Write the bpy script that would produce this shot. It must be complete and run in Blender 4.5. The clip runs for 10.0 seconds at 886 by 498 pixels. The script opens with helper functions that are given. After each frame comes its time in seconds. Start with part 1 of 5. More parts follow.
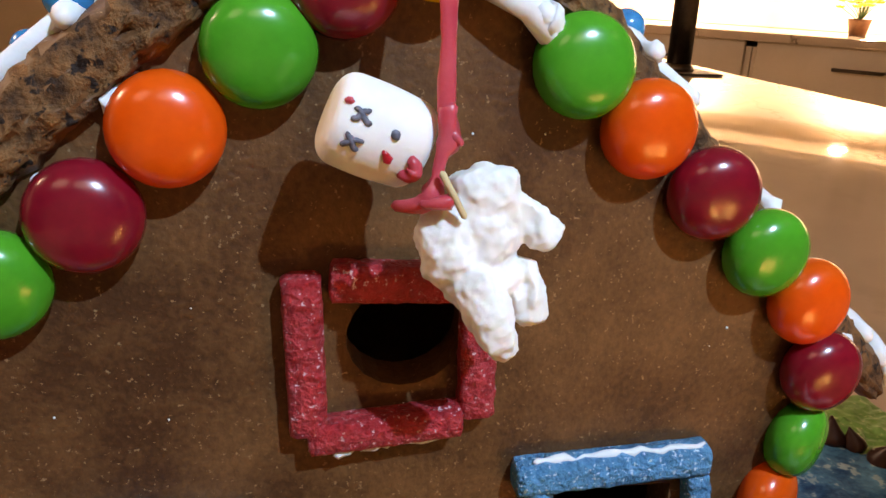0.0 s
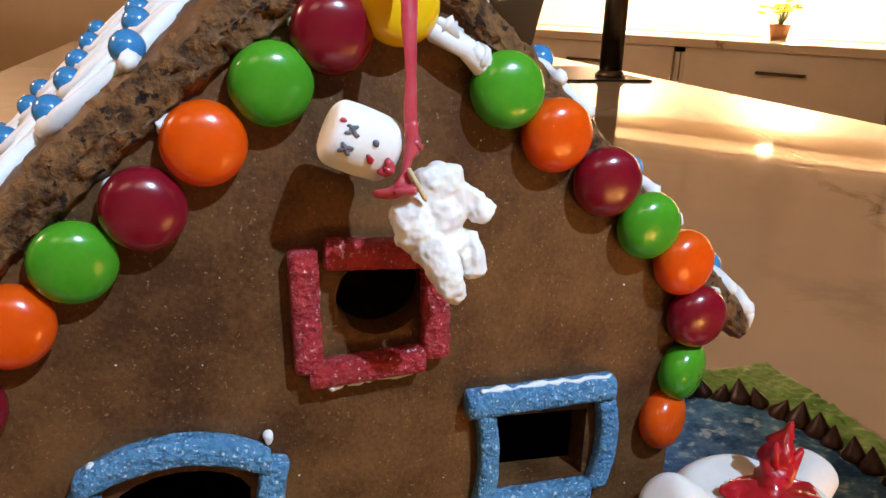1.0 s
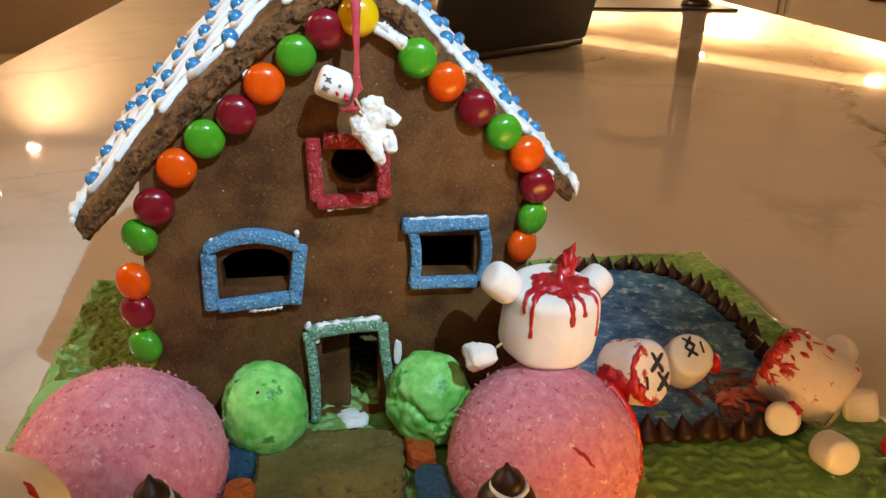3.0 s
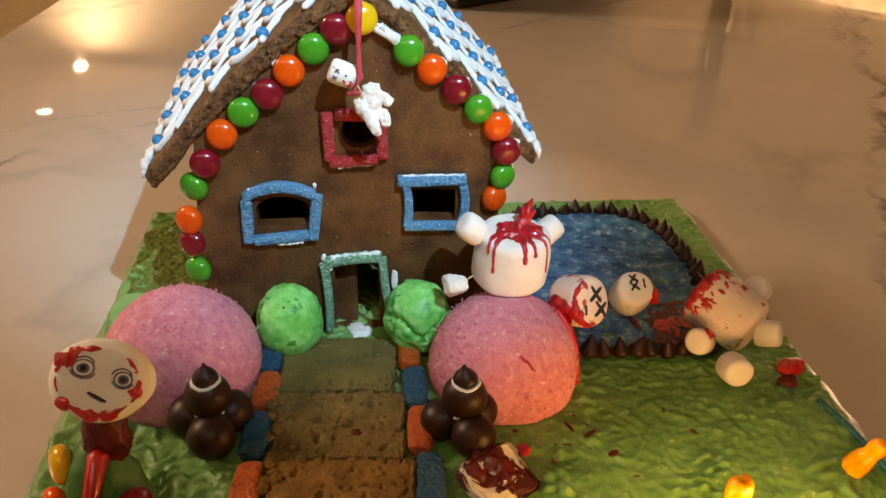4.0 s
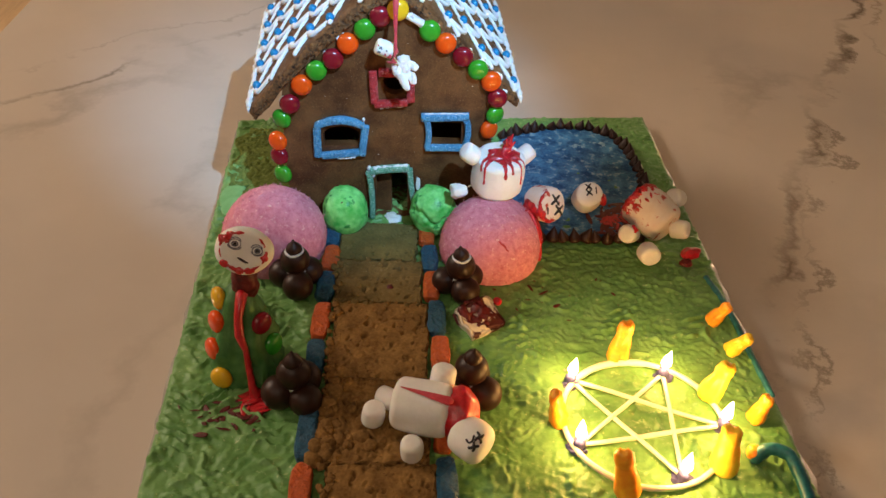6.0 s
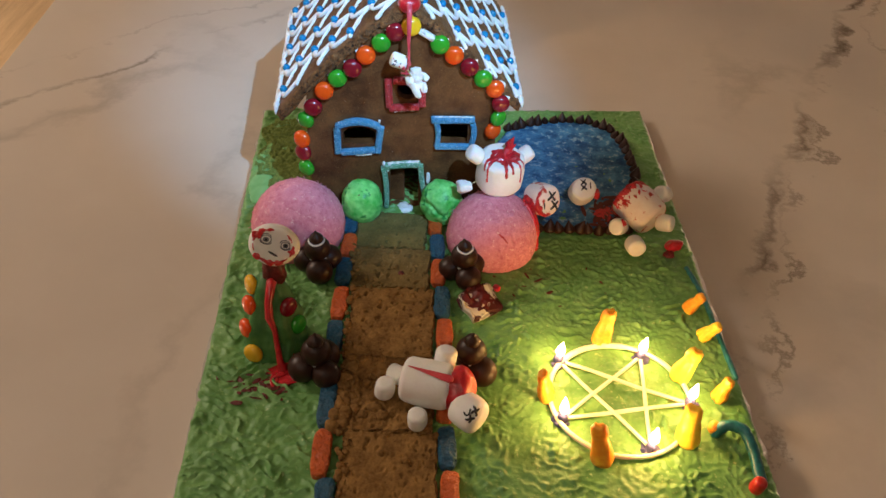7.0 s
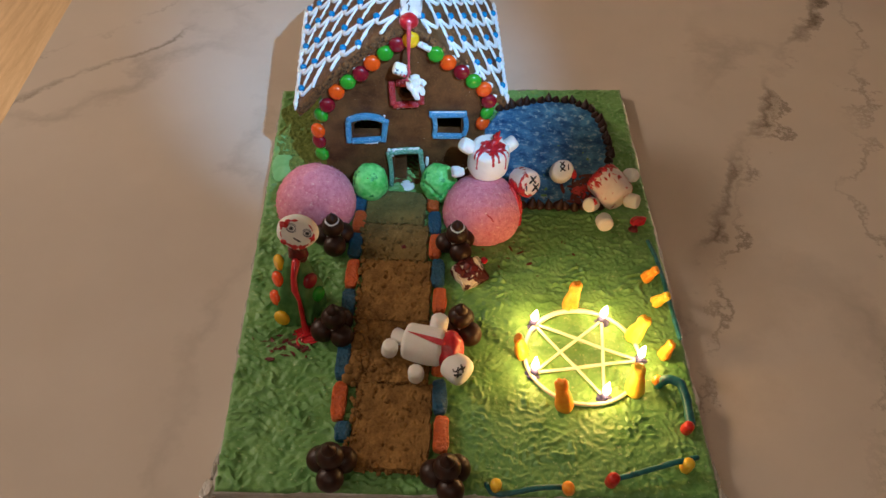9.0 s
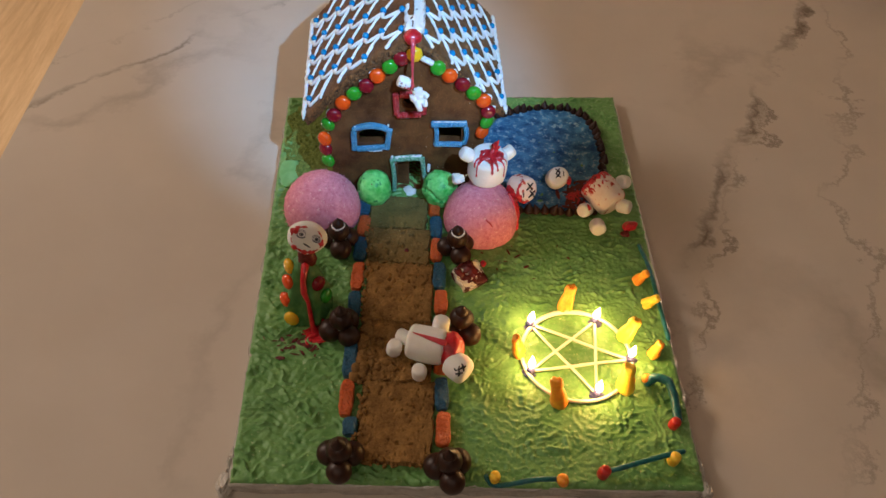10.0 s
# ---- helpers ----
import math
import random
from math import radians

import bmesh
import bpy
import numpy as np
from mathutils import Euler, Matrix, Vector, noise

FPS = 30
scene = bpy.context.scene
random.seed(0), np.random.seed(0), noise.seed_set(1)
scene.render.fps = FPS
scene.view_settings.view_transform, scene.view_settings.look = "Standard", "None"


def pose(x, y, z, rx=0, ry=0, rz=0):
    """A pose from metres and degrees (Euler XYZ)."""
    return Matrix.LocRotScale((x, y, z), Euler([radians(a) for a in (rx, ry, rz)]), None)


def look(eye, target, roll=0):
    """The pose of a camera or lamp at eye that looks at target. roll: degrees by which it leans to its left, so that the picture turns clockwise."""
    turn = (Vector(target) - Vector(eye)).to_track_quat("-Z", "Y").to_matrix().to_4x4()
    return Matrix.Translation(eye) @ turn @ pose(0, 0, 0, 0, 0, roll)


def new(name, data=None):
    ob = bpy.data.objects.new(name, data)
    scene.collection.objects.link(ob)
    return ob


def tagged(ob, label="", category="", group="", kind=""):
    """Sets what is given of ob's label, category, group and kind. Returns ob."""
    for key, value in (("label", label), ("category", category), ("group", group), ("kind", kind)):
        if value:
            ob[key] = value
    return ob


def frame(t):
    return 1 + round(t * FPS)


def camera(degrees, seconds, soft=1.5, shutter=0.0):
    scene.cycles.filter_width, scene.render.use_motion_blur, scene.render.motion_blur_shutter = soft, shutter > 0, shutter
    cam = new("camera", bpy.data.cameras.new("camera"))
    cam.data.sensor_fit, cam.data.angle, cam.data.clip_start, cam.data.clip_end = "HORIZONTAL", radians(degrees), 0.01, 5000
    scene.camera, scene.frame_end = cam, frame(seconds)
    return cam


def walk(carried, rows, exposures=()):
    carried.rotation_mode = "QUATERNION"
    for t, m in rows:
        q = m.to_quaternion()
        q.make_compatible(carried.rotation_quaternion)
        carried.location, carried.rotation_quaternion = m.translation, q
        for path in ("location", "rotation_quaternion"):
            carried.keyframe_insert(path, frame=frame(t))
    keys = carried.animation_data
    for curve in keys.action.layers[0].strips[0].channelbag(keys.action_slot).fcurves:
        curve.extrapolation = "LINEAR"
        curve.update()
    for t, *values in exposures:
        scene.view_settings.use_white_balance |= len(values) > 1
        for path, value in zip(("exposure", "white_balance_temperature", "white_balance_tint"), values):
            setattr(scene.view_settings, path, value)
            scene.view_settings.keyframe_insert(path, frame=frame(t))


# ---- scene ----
cam = camera(58.6, 10.0)
PATH = [
    (0, (-0.015, -0.086, 0.151), (0.355, 1.773, -0.486), 2.6),
    (0.5, (-0.018, -0.095, 0.153), (0.453, 1.749, -0.46), 2.5),
    (1, (-0.025, -0.119, 0.157), (0.482, 1.716, -0.455), 2.0),
    (1.5, (-0.031, -0.142, 0.162), (0.474, 1.681, -0.488), 1.8),
    (2, (-0.023, -0.174, 0.167), (0.402, 1.644, -0.55), 2.2),
    (2.5, (-0.013, -0.212, 0.175), (0.312, 1.605, -0.593), 2.2),
    (3.8, (0.007, -0.31, 0.221), (0.174, 1.461, -0.694), 1.6),
    (4, (0.01, -0.32, 0.231), (0.159, 1.421, -0.742), 1.9),
    (4.5, (0.013, -0.356, 0.263), (0.13, 1.311, -0.835), 2.7),
    (5, (0.015, -0.393, 0.293), (0.106, 1.231, -0.87), 2.4),
    (5.5, (0.013, -0.423, 0.315), (0.096, 1.164, -0.899), 2.3),
    (7, (0.018, -0.477, 0.397), (0.051, 1.006, -0.945), 2.4),
    (7.5, (0.02, -0.484, 0.421), (0.049, 0.948, -0.975), 2.6),
    (8, (0.028, -0.493, 0.448), (0.048, 0.897, -0.99), 1.7),
    (8.5, (0.029, -0.503, 0.476), (0.033, 0.842, -1.003), 1.0),
    (9, (0.028, -0.516, 0.501), (0.037, 0.818, -0.989), 1.8),
    (9.5, (0.026, -0.524, 0.517), (0.056, 0.812, -0.972), 2.5),
    (10, (0.021, -0.53, 0.532), (0.047, 0.789, -0.972), 2.5),
]
walk(cam, [(t, look(eye, target, roll)) for t, eye, target, roll in PATH],
     exposures=((0, -0.36, 8000, 31), (1.5, -0.32, 8100, 29), (2.5, -0.24, 8500, 23), (3.9, -0.25, 8400, 22), (4.5, -0.08, 8200, 20), (5.5, -0.20, 7000, 18), (7, -0.36, 6250, 17), (10, -0.46, 6050, 18)))
from mathutils.bvhtree import BVHTree

# ---- light: one cool torch on the house, warm kitchen lamps, added fills, candles further down ----
def area_lamp(name, at, target, size, watts, colour):
    d = bpy.data.lights.new(name, "AREA")
    d.shape, d.size, d.energy, d.color = "DISK", size, watts, colour
    ob = new(name, d)
    ob.matrix_world = look(at, target)
    return ob


torch = bpy.data.lights.new("torch_light", "SPOT")
torch.energy, torch.color, torch.shadow_soft_size = 55.0, (0.35, 0.68, 1.0), 0.006
torch.spot_size, torch.spot_blend = radians(27), 1.0
new("torch_light", torch).matrix_world = look((0.23, -0.50, 0.70), (-0.025, 0.12, 0.075))

# only the first two lamps mirror in the countertop; the other five are added fills
for lx, ly, watts in ((-2.2, 4.8, 1.4), (-1.2, 4.7, 2.0), (-2.2, 0.8, 74), (-0.9, -1.1, 5.5), (1.7, -0.6, 1.2), (0.1, -1.5, 5), (-2.3, 5.85, 27)):
    area_lamp("ceiling_downlight", (lx, ly, 1.55), (lx, ly, 0), 0.08 if ly > 1 else 0.8, watts, (1.0, 0.82, 0.60))
for k in range(6):
    lx, ly = 2.20 - 0.643 * (0.85 * k - 1.95), 3.19 + 0.766 * (0.85 * k - 1.95)
    area_lamp("cabinet_downlight", (lx, ly, 0.45), (lx, ly, 0), 0.07, 26.0, (1.0, 0.78, 0.5))

world = bpy.data.worlds.new("world")
scene.world = world
world.use_nodes = True
world.node_tree.nodes["Background"].inputs[0].default_value = (1.0, 0.8, 0.6, 1)
world.node_tree.nodes["Background"].inputs[1].default_value = 0.012


# ---- materials ----
def node(nt, kind, **values):
    n = nt.nodes.new(kind)
    for k, v in values.items():
        n.inputs[k].default_value = v
    return n


def surf(name, low, high, scale=60.0, rough=0.6, bump=0.3, bscale=300.0, dist=0.001, spots=None, spot_scale=120.0,
         spot_at=0.62, spec=0.5, sss=0.0, coat=0.0, metal=0.0, rand=0.0, stretch=(1, 1, 1), emit=None, trans=0.0, band=(0.45, 0.9)):
    """A mottled surface: two colours by coarse and fine noise, flecks of a third, and a fine relief."""
    m = bpy.data.materials.new(name)
    m.use_nodes = True
    nt = m.node_tree
    b = nt.nodes["Principled BSDF"]
    link = nt.links.new
    co = nt.nodes.new("ShaderNodeTexCoord")
    mp = nt.nodes.new("ShaderNodeMapping")
    mp.inputs["Scale"].default_value = stretch
    link(co.outputs["Object"], mp.inputs["Vector"])
    n1 = node(nt, "ShaderNodeTexNoise", Scale=scale, Detail=6.0, Roughness=0.6)
    n2 = node(nt, "ShaderNodeTexNoise", Scale=bscale, Detail=3.0)
    link(mp.outputs[0], n1.inputs["Vector"])
    link(mp.outputs[0], n2.inputs["Vector"])
    add = nt.nodes.new("ShaderNodeMath")
    add.operation = "MULTIPLY_ADD"
    add.inputs[1].default_value = 0.35
    link(n2.outputs[0], add.inputs[0])
    link(n1.outputs[0], add.inputs[2])
    ramp = nt.nodes.new("ShaderNodeMapRange")
    ramp.inputs["From Min"].default_value, ramp.inputs["From Max"].default_value = band
    link(add.outputs[0], ramp.inputs["Value"])
    mix = nt.nodes.new("ShaderNodeMix")
    mix.data_type = "RGBA"
    mix.inputs["A"].default_value, mix.inputs["B"].default_value = (*low, 1), (*high, 1)
    link(ramp.outputs[0], mix.inputs["Factor"])
    colour = mix.outputs["Result"]
    if spots:
        n3 = node(nt, "ShaderNodeTexNoise", Scale=spot_scale, Detail=3.0, Roughness=0.65)
        link(mp.outputs[0], n3.inputs["Vector"])
        cut = nt.nodes.new("ShaderNodeMapRange")
        cut.inputs["From Min"].default_value, cut.inputs["From Max"].default_value = spot_at, spot_at + 0.05
        link(n3.outputs[0], cut.inputs["Value"])
        mix2 = nt.nodes.new("ShaderNodeMix")
        mix2.data_type = "RGBA"
        mix2.inputs["B"].default_value = (*spots, 1)
        link(cut.outputs[0], mix2.inputs["Factor"])
        link(colour, mix2.inputs["A"])
        colour = mix2.outputs["Result"]
    if rand:
        oi = nt.nodes.new("ShaderNodeObjectInfo")
        hs = nt.nodes.new("ShaderNodeHueSaturation")
        mr = nt.nodes.new("ShaderNodeMapRange")
        mr.inputs["To Min"].default_value, mr.inputs["To Max"].default_value = 1 - rand, 1 + rand
        link(oi.outputs["Random"], mr.inputs["Value"])
        link(mr.outputs[0], hs.inputs["Value"])
        link(colour, hs.inputs["Color"])
        colour = hs.outputs[0]
    link(colour, b.inputs["Base Color"])
    if bump:
        bp = node(nt, "ShaderNodeBump", Strength=bump, Distance=dist)
        link(add.outputs[0], bp.inputs["Height"])
        link(bp.outputs[0], b.inputs["Normal"])
    b.inputs["Roughness"].default_value = rough
    b.inputs["Metallic"].default_value = metal
    b.inputs["Specular IOR Level"].default_value = spec
    b.inputs["Subsurface Weight"].default_value = sss
    b.inputs["Subsurface Radius"].default_value = (0.004, 0.002, 0.001)
    b.inputs["Subsurface Scale"].default_value = 1.0
    b.inputs["Coat Weight"].default_value = coat
    b.inputs["Coat Roughness"].default_value = 0.12
    b.inputs["Transmission Weight"].default_value = trans
    if emit:
        b.inputs["Emission Color"].default_value = (*emit[0], 1)
        b.inputs["Emission Strength"].default_value = emit[1]
    return m


GINGER = surf("gingerbread", (0.062, 0.020, 0.005), (0.163, 0.067, 0.021), 48, 0.55, 0.6, 1100, 0.0007, (0.27, 0.15, 0.07), 1300, 0.64, 0.4, band=(0.53, 0.82))
CRUMB = surf("gingerbread_cut_edge", (0.045, 0.017, 0.005), (0.27, 0.112, 0.034), 300, 0.75, 1.0, 700, 0.002, (0.018, 0.007, 0.003), 380, 0.585, 0.35, band=(0.5, 0.85))
ICING = surf("royal_icing", (0.74, 0.74, 0.72), (0.86, 0.86, 0.85), 150, 0.5, 0.25, 500, 0.0008, spec=0.4, sss=0.15)
CANDY = {k: surf("candy_shell_" + k, lo, hi, 120, 0.22, 0.05, 700, 0.0003, spec=0.5, coat=0.25)
         for k, lo, hi in (("green", (0.02, 0.26, 0.015), (0.03, 0.34, 0.02)), ("orange", (0.75, 0.068, 0.004), (0.90, 0.098, 0.006)),
                           ("red", (0.17, 0.004, 0.012), (0.26, 0.008, 0.018)), ("yellow", (0.75, 0.42, 0.01), (0.85, 0.5, 0.015)),
                           ("blue", (0.0, 0.16, 0.36), (0.005, 0.24, 0.5)))}
SOUR = {k: surf("sour_strip_" + k, lo, hi, 420, 0.4, 1.0, 1000, 0.003, fl, 1200, at - 0.015, 0.7, 0.1)
        for k, lo, hi, fl, at in (("red", (0.34, 0.008, 0.014), (0.62, 0.035, 0.04), (0.80, 0.48, 0.50), 0.63),
                                  ("blue", (0.025, 0.21, 0.41), (0.09, 0.38, 0.63), (0.60, 0.78, 0.90), 0.605),
                                  ("green", (0.06, 0.30, 0.16), (0.22, 0.5, 0.36), (0.7, 0.85, 0.8), 0.58),
                                  ("orange", (0.55, 0.075, 0.006), (0.80, 0.16, 0.02), (0.8, 0.36, 0.16), 0.70),
                                  ("teal", (0.001, 0.055, 0.12), (0.006, 0.13, 0.25), (0.08, 0.28, 0.40), 0.70))}
MARSH = surf("marshmallow", (0.80, 0.78, 0.74), (0.88, 0.87, 0.84), 100, 0.75, 0.25, 500, 0.0008, spec=0.25, sss=0.2)
MARSH_PINK = surf("marshmallow_stained_pink", (0.78, 0.66, 0.61), (0.86, 0.79, 0.75), 90, 0.7, 0.25, 500, 0.0008, (0.50, 0.07, 0.05), 110, 0.585, 0.3, sss=0.2)
BLOOD = surf("red_gel", (0.36, 0.005, 0.010), (0.70, 0.018, 0.030), 200, 0.28, 0.5, 500, 0.001, spec=0.6, coat=0.4)
DARKBLOOD = surf("dark_red_gel", (0.055, 0.003, 0.003), (0.16, 0.007, 0.006), 200, 0.5, 0.6, 500, 0.001)
INK = surf("black_food_pen", (0.012, 0.012, 0.015), (0.03, 0.028, 0.03), 300, 0.6, 0.1)
FADED_INK = surf("faded_food_pen", (0.06, 0.06, 0.085), (0.20, 0.20, 0.25), 900, 0.6, 0.1, 1500)
COCONUT = surf("pink_coconut_cake", (0.66, 0.19, 0.27), (0.86, 0.38, 0.46), 260, 0.85, 0.8, 700, 0.0016, (0.90, 0.54, 0.56), 330, 0.62, 0.2, sss=0.05)
GREENCANDY = surf("green_fondant", (0.02, 0.46, 0.05), (0.30, 0.84, 0.26), 70, 0.42, 0.5, 260, 0.0014, (0.02, 0.30, 0.05), 110, 0.60, 0.4, sss=0.1, band=(0.5, 0.85))
CHOC = surf("milk_chocolate", (0.020, 0.007, 0.004), (0.042, 0.014, 0.007), 130, 0.42, 0.15, 300, 0.0006, spec=0.35)
# the buttercream's pale flecks paint lit peaks into its colour
GRASS = surf("green_buttercream", (0.100, 0.270, 0.065), (0.185, 0.385, 0.115), 60, 0.50, 0.7, 420, 0.0010, (0.36, 0.50, 0.22), 380, 0.63, 0.5, band=(0.5, 0.85))
MOSS = surf("dark_green_crumb", (0.08, 0.13, 0.015), (0.20, 0.27, 0.05), 260, 0.85, 1.0, 600, 0.002)
POND = surf("blue_gel_pond", (0.006, 0.070, 0.19), (0.09, 0.30, 0.50), 85, 0.5, 0.9, 500, 0.0014, (0.30, 0.46, 0.54), 170, 0.57, 0.3, band=(0.52, 0.82))
PLASTIC = surf("board_wrap", (0.34, 0.32, 0.28), (0.52, 0.50, 0.46), 60, 0.22, 0.8, 220, 0.002, spec=0.6, coat=0.3)
GRAHAM = surf("graham_cracker", (0.135, 0.065, 0.015), (0.310, 0.170, 0.050), 120, 0.85, 0.6, 620, 0.0014, (0.07, 0.030, 0.008), 330, 0.67, 0.25, rand=0.10, band=(0.5, 0.85))
GRAHAM_OLIVE = surf("graham_cracker_olive", (0.11, 0.075, 0.020), (0.25, 0.165, 0.055), 120, 0.8, 0.6, 420, 0.002, (0.40, 0.32, 0.15), 420, 0.66, 0.25)
GRAHAM_GREEN = surf("graham_cracker_tinted_green", (0.100, 0.085, 0.024), (0.190, 0.148, 0.047), 90, 0.8, 0.5, 500, 0.001, (0.32, 0.30, 0.12), 420, 0.66, 0.25)
GUMMY = {k: surf("gummy_" + k, lo, hi, 150, 0.35, 0.4, 420, 0.0012, spec=0.5, sss=0.35)
         for k, lo, hi in (("orange", (0.80, 0.24, 0.01), (0.95, 0.48, 0.03)), ("yellow", (0.85, 0.5, 0.02), (0.95, 0.66, 0.05)),
                           ("teal", (0.004, 0.08, 0.09), (0.02, 0.20, 0.22)), ("red", (0.35, 0.01, 0.008), (0.6, 0.03, 0.02)))}
LICORICE = surf("red_licorice", (0.50, 0.03, 0.05), (0.68, 0.10, 0.12), 180, 0.3, 0.25, 400, 0.0008, sss=0.2, coat=0.2)
WAX = surf("pale_icing_thread", (0.72, 0.68, 0.52), (0.84, 0.80, 0.66), 150, 0.55, 0.2, 500, sss=0.2)
PURPLE = surf("purple_candle_wax", (0.035, 0.035, 0.15), (0.11, 0.11, 0.32), 260, 0.5, 0.3, 500, 0.0008)
TREEGREEN = surf("green_tree_icing", (0.025, 0.13, 0.025), (0.09, 0.26, 0.065), 120, 0.5, 0.5, 300, 0.0015)
WOODPICK = surf("wooden_pick", (0.55, 0.40, 0.20), (0.70, 0.55, 0.30), 300, 0.7, 0.2)
BURNT = surf("burnt_marshmallow_slab", (0.70, 0.62, 0.48), (0.84, 0.78, 0.68), 90, 0.6, 0.5, 300, 0.0012, (0.07, 0.008, 0.006), 75, 0.50, 0.4)
FLAME = surf("candle_flame", (1, 0.8, 0.4), (1, 0.85, 0.5), 100, 0.5, 0, emit=((1.0, 0.70, 0.28), 45.0))


def quartz():
    m = surf("beige_quartz", (0.55, 0.485, 0.41), (0.635, 0.57, 0.495), 2.2, 0.022, 0.0, 12, 0.001, None, spec=0.5)
    nt = m.node_tree
    b = nt.nodes["Principled BSDF"]
    link = nt.links.new
    base = b.inputs["Base Color"].links[0].from_socket
    co = nt.nodes.new("ShaderNodeTexCoord")
    warp = node(nt, "ShaderNodeTexNoise", Scale=2.6, Detail=8.0, Roughness=0.62)
    link(co.outputs["Object"], warp.inputs["Vector"])
    va = nt.nodes.new("ShaderNodeVectorMath")
    va.operation = "MULTIPLY_ADD"
    va.inputs[1].default_value = (0.55, 0.55, 0.0)
    link(warp.outputs["Color"], va.inputs[0])
    link(co.outputs["Object"], va.inputs[2])
    vor = nt.nodes.new("ShaderNodeTexVoronoi")
    vor.feature = "DISTANCE_TO_EDGE"
    vor.inputs["Scale"].default_value = 1.55
    link(va.outputs[0], vor.inputs["Vector"])
    thin = nt.nodes.new("ShaderNodeMapRange")
    thin.inputs["From Min"].default_value, thin.inputs["From Max"].default_value = 0.0, 0.03
    thin.inputs["To Min"].default_value, thin.inputs["To Max"].default_value = 1.0, 0.0
    link(vor.outputs["Distance"], thin.inputs["Value"])
    patch = node(nt, "ShaderNodeTexNoise", Scale=3.1, Detail=5.0)
    link(co.outputs["Object"], patch.inputs["Vector"])
    pr = nt.nodes.new("ShaderNodeMapRange")
    pr.inputs["From Min"].default_value, pr.inputs["From Max"].default_value = 0.45, 0.72
    link(patch.outputs[0], pr.inputs["Value"])
    mul = nt.nodes.new("ShaderNodeMath")
    mul.operation = "MULTIPLY"
    link(thin.outputs[0], mul.inputs[0])
    link(pr.outputs[0], mul.inputs[1])
    soft = nt.nodes.new("ShaderNodeMath")
    soft.operation = "MULTIPLY"
    soft.inputs[1].default_value = 0.45
    link(mul.outputs[0], soft.inputs[0])
    total = soft.outputs[0]
    # long veins of the slab: a point on the vein, its direction in degrees, wander, width, strength
    fine = node(nt, "ShaderNodeTexNoise", Scale=7.0, Detail=9.0, Roughness=0.68)
    link(co.outputs["Object"], fine.inputs["Vector"])
    gaps = node(nt, "ShaderNodeTexNoise", Scale=14.0, Detail=4.0)
    link(co.outputs["Object"], gaps.inputs["Vector"])
    for px, py, deg, wander, width, strength in ((-0.33, 0.21, 44, 0.10, 0.006, 0.7), (0.40, 0.22, 63, 0.15, 0.011, 0.95), (0.405, 0.21, 66, 0.22, 0.006, 0.7), (0.46, 0.16, 74, 0.24, 0.006, 0.5), (-0.45, 0.20, 38, 0.16, 0.004, 0.35)):
        n = Vector((-math.sin(radians(deg)), math.cos(radians(deg)), 0))
        dot = nt.nodes.new("ShaderNodeVectorMath")
        dot.operation = "DOT_PRODUCT"
        dot.inputs[1].default_value = n
        link(co.outputs["Object"], dot.inputs[0])
        shift = nt.nodes.new("ShaderNodeMath")
        shift.operation = "MULTIPLY_ADD"
        shift.inputs[1].default_value = wander
        shift.inputs[2].default_value = -n.dot(Vector((px, py, 0))) - wander * 0.5
        link(fine.outputs[0], shift.inputs[0])
        total_d = nt.nodes.new("ShaderNodeMath")
        total_d.operation = "ADD"
        link(dot.outputs["Value"], total_d.inputs[0])
        link(shift.outputs[0], total_d.inputs[1])
        size = nt.nodes.new("ShaderNodeMath")
        size.operation = "ABSOLUTE"
        link(total_d.outputs[0], size.inputs[0])
        band = nt.nodes.new("ShaderNodeMapRange")
        band.inputs["From Max"].default_value = width
        band.inputs["To Min"].default_value, band.inputs["To Max"].default_value = strength, 0.0
        link(size.outputs[0], band.inputs["Value"])
        broken = nt.nodes.new("ShaderNodeMapRange")
        broken.inputs["From Min"].default_value, broken.inputs["From Max"].default_value = 0.38, 0.6
        link(gaps.outputs[0], broken.inputs["Value"])
        both = nt.nodes.new("ShaderNodeMath")
        both.operation = "MULTIPLY"
        link(band.outputs[0], both.inputs[0])
        link(broken.outputs[0], both.inputs[1])
        most = nt.nodes.new("ShaderNodeMath")
        most.operation = "MAXIMUM"
        link(total, most.inputs[0])
        link(both.outputs[0], most.inputs[1])
        total = most.outputs[0]
    mix = nt.nodes.new("ShaderNodeMix")
    mix.data_type = "RGBA"
    mix.inputs["B"].default_value = (0.16, 0.13, 0.10, 1)
    link(total, mix.inputs["Factor"])
    link(base, mix.inputs["A"])
    link(mix.outputs["Result"], b.inputs["Base Color"])
    return m


QUARTZ = quartz()
PAINT = surf("white_cabinet_paint", (0.62, 0.57, 0.50), (0.68, 0.63, 0.56), 6, 0.4, 0.05, 60)
WALLPAINT = surf("warm_wall_paint", (0.55, 0.46, 0.35), (0.62, 0.53, 0.41), 4, 0.8, 0.1, 90)
FLOORWOOD = surf("oak_floor", (0.52, 0.35, 0.18), (0.74, 0.55, 0.33), 4, 0.4, 0.15, 40, 0.002, stretch=(12, 1, 1))
DARK = surf("dark_plastic", (0.02, 0.017, 0.014), (0.03, 0.026, 0.022), 30, 0.45, 0.05)
STEEL = surf("dark_brushed_metal", (0.10, 0.085, 0.07), (0.16, 0.14, 0.12), 40, 0.28, 0.05, metal=1.0)


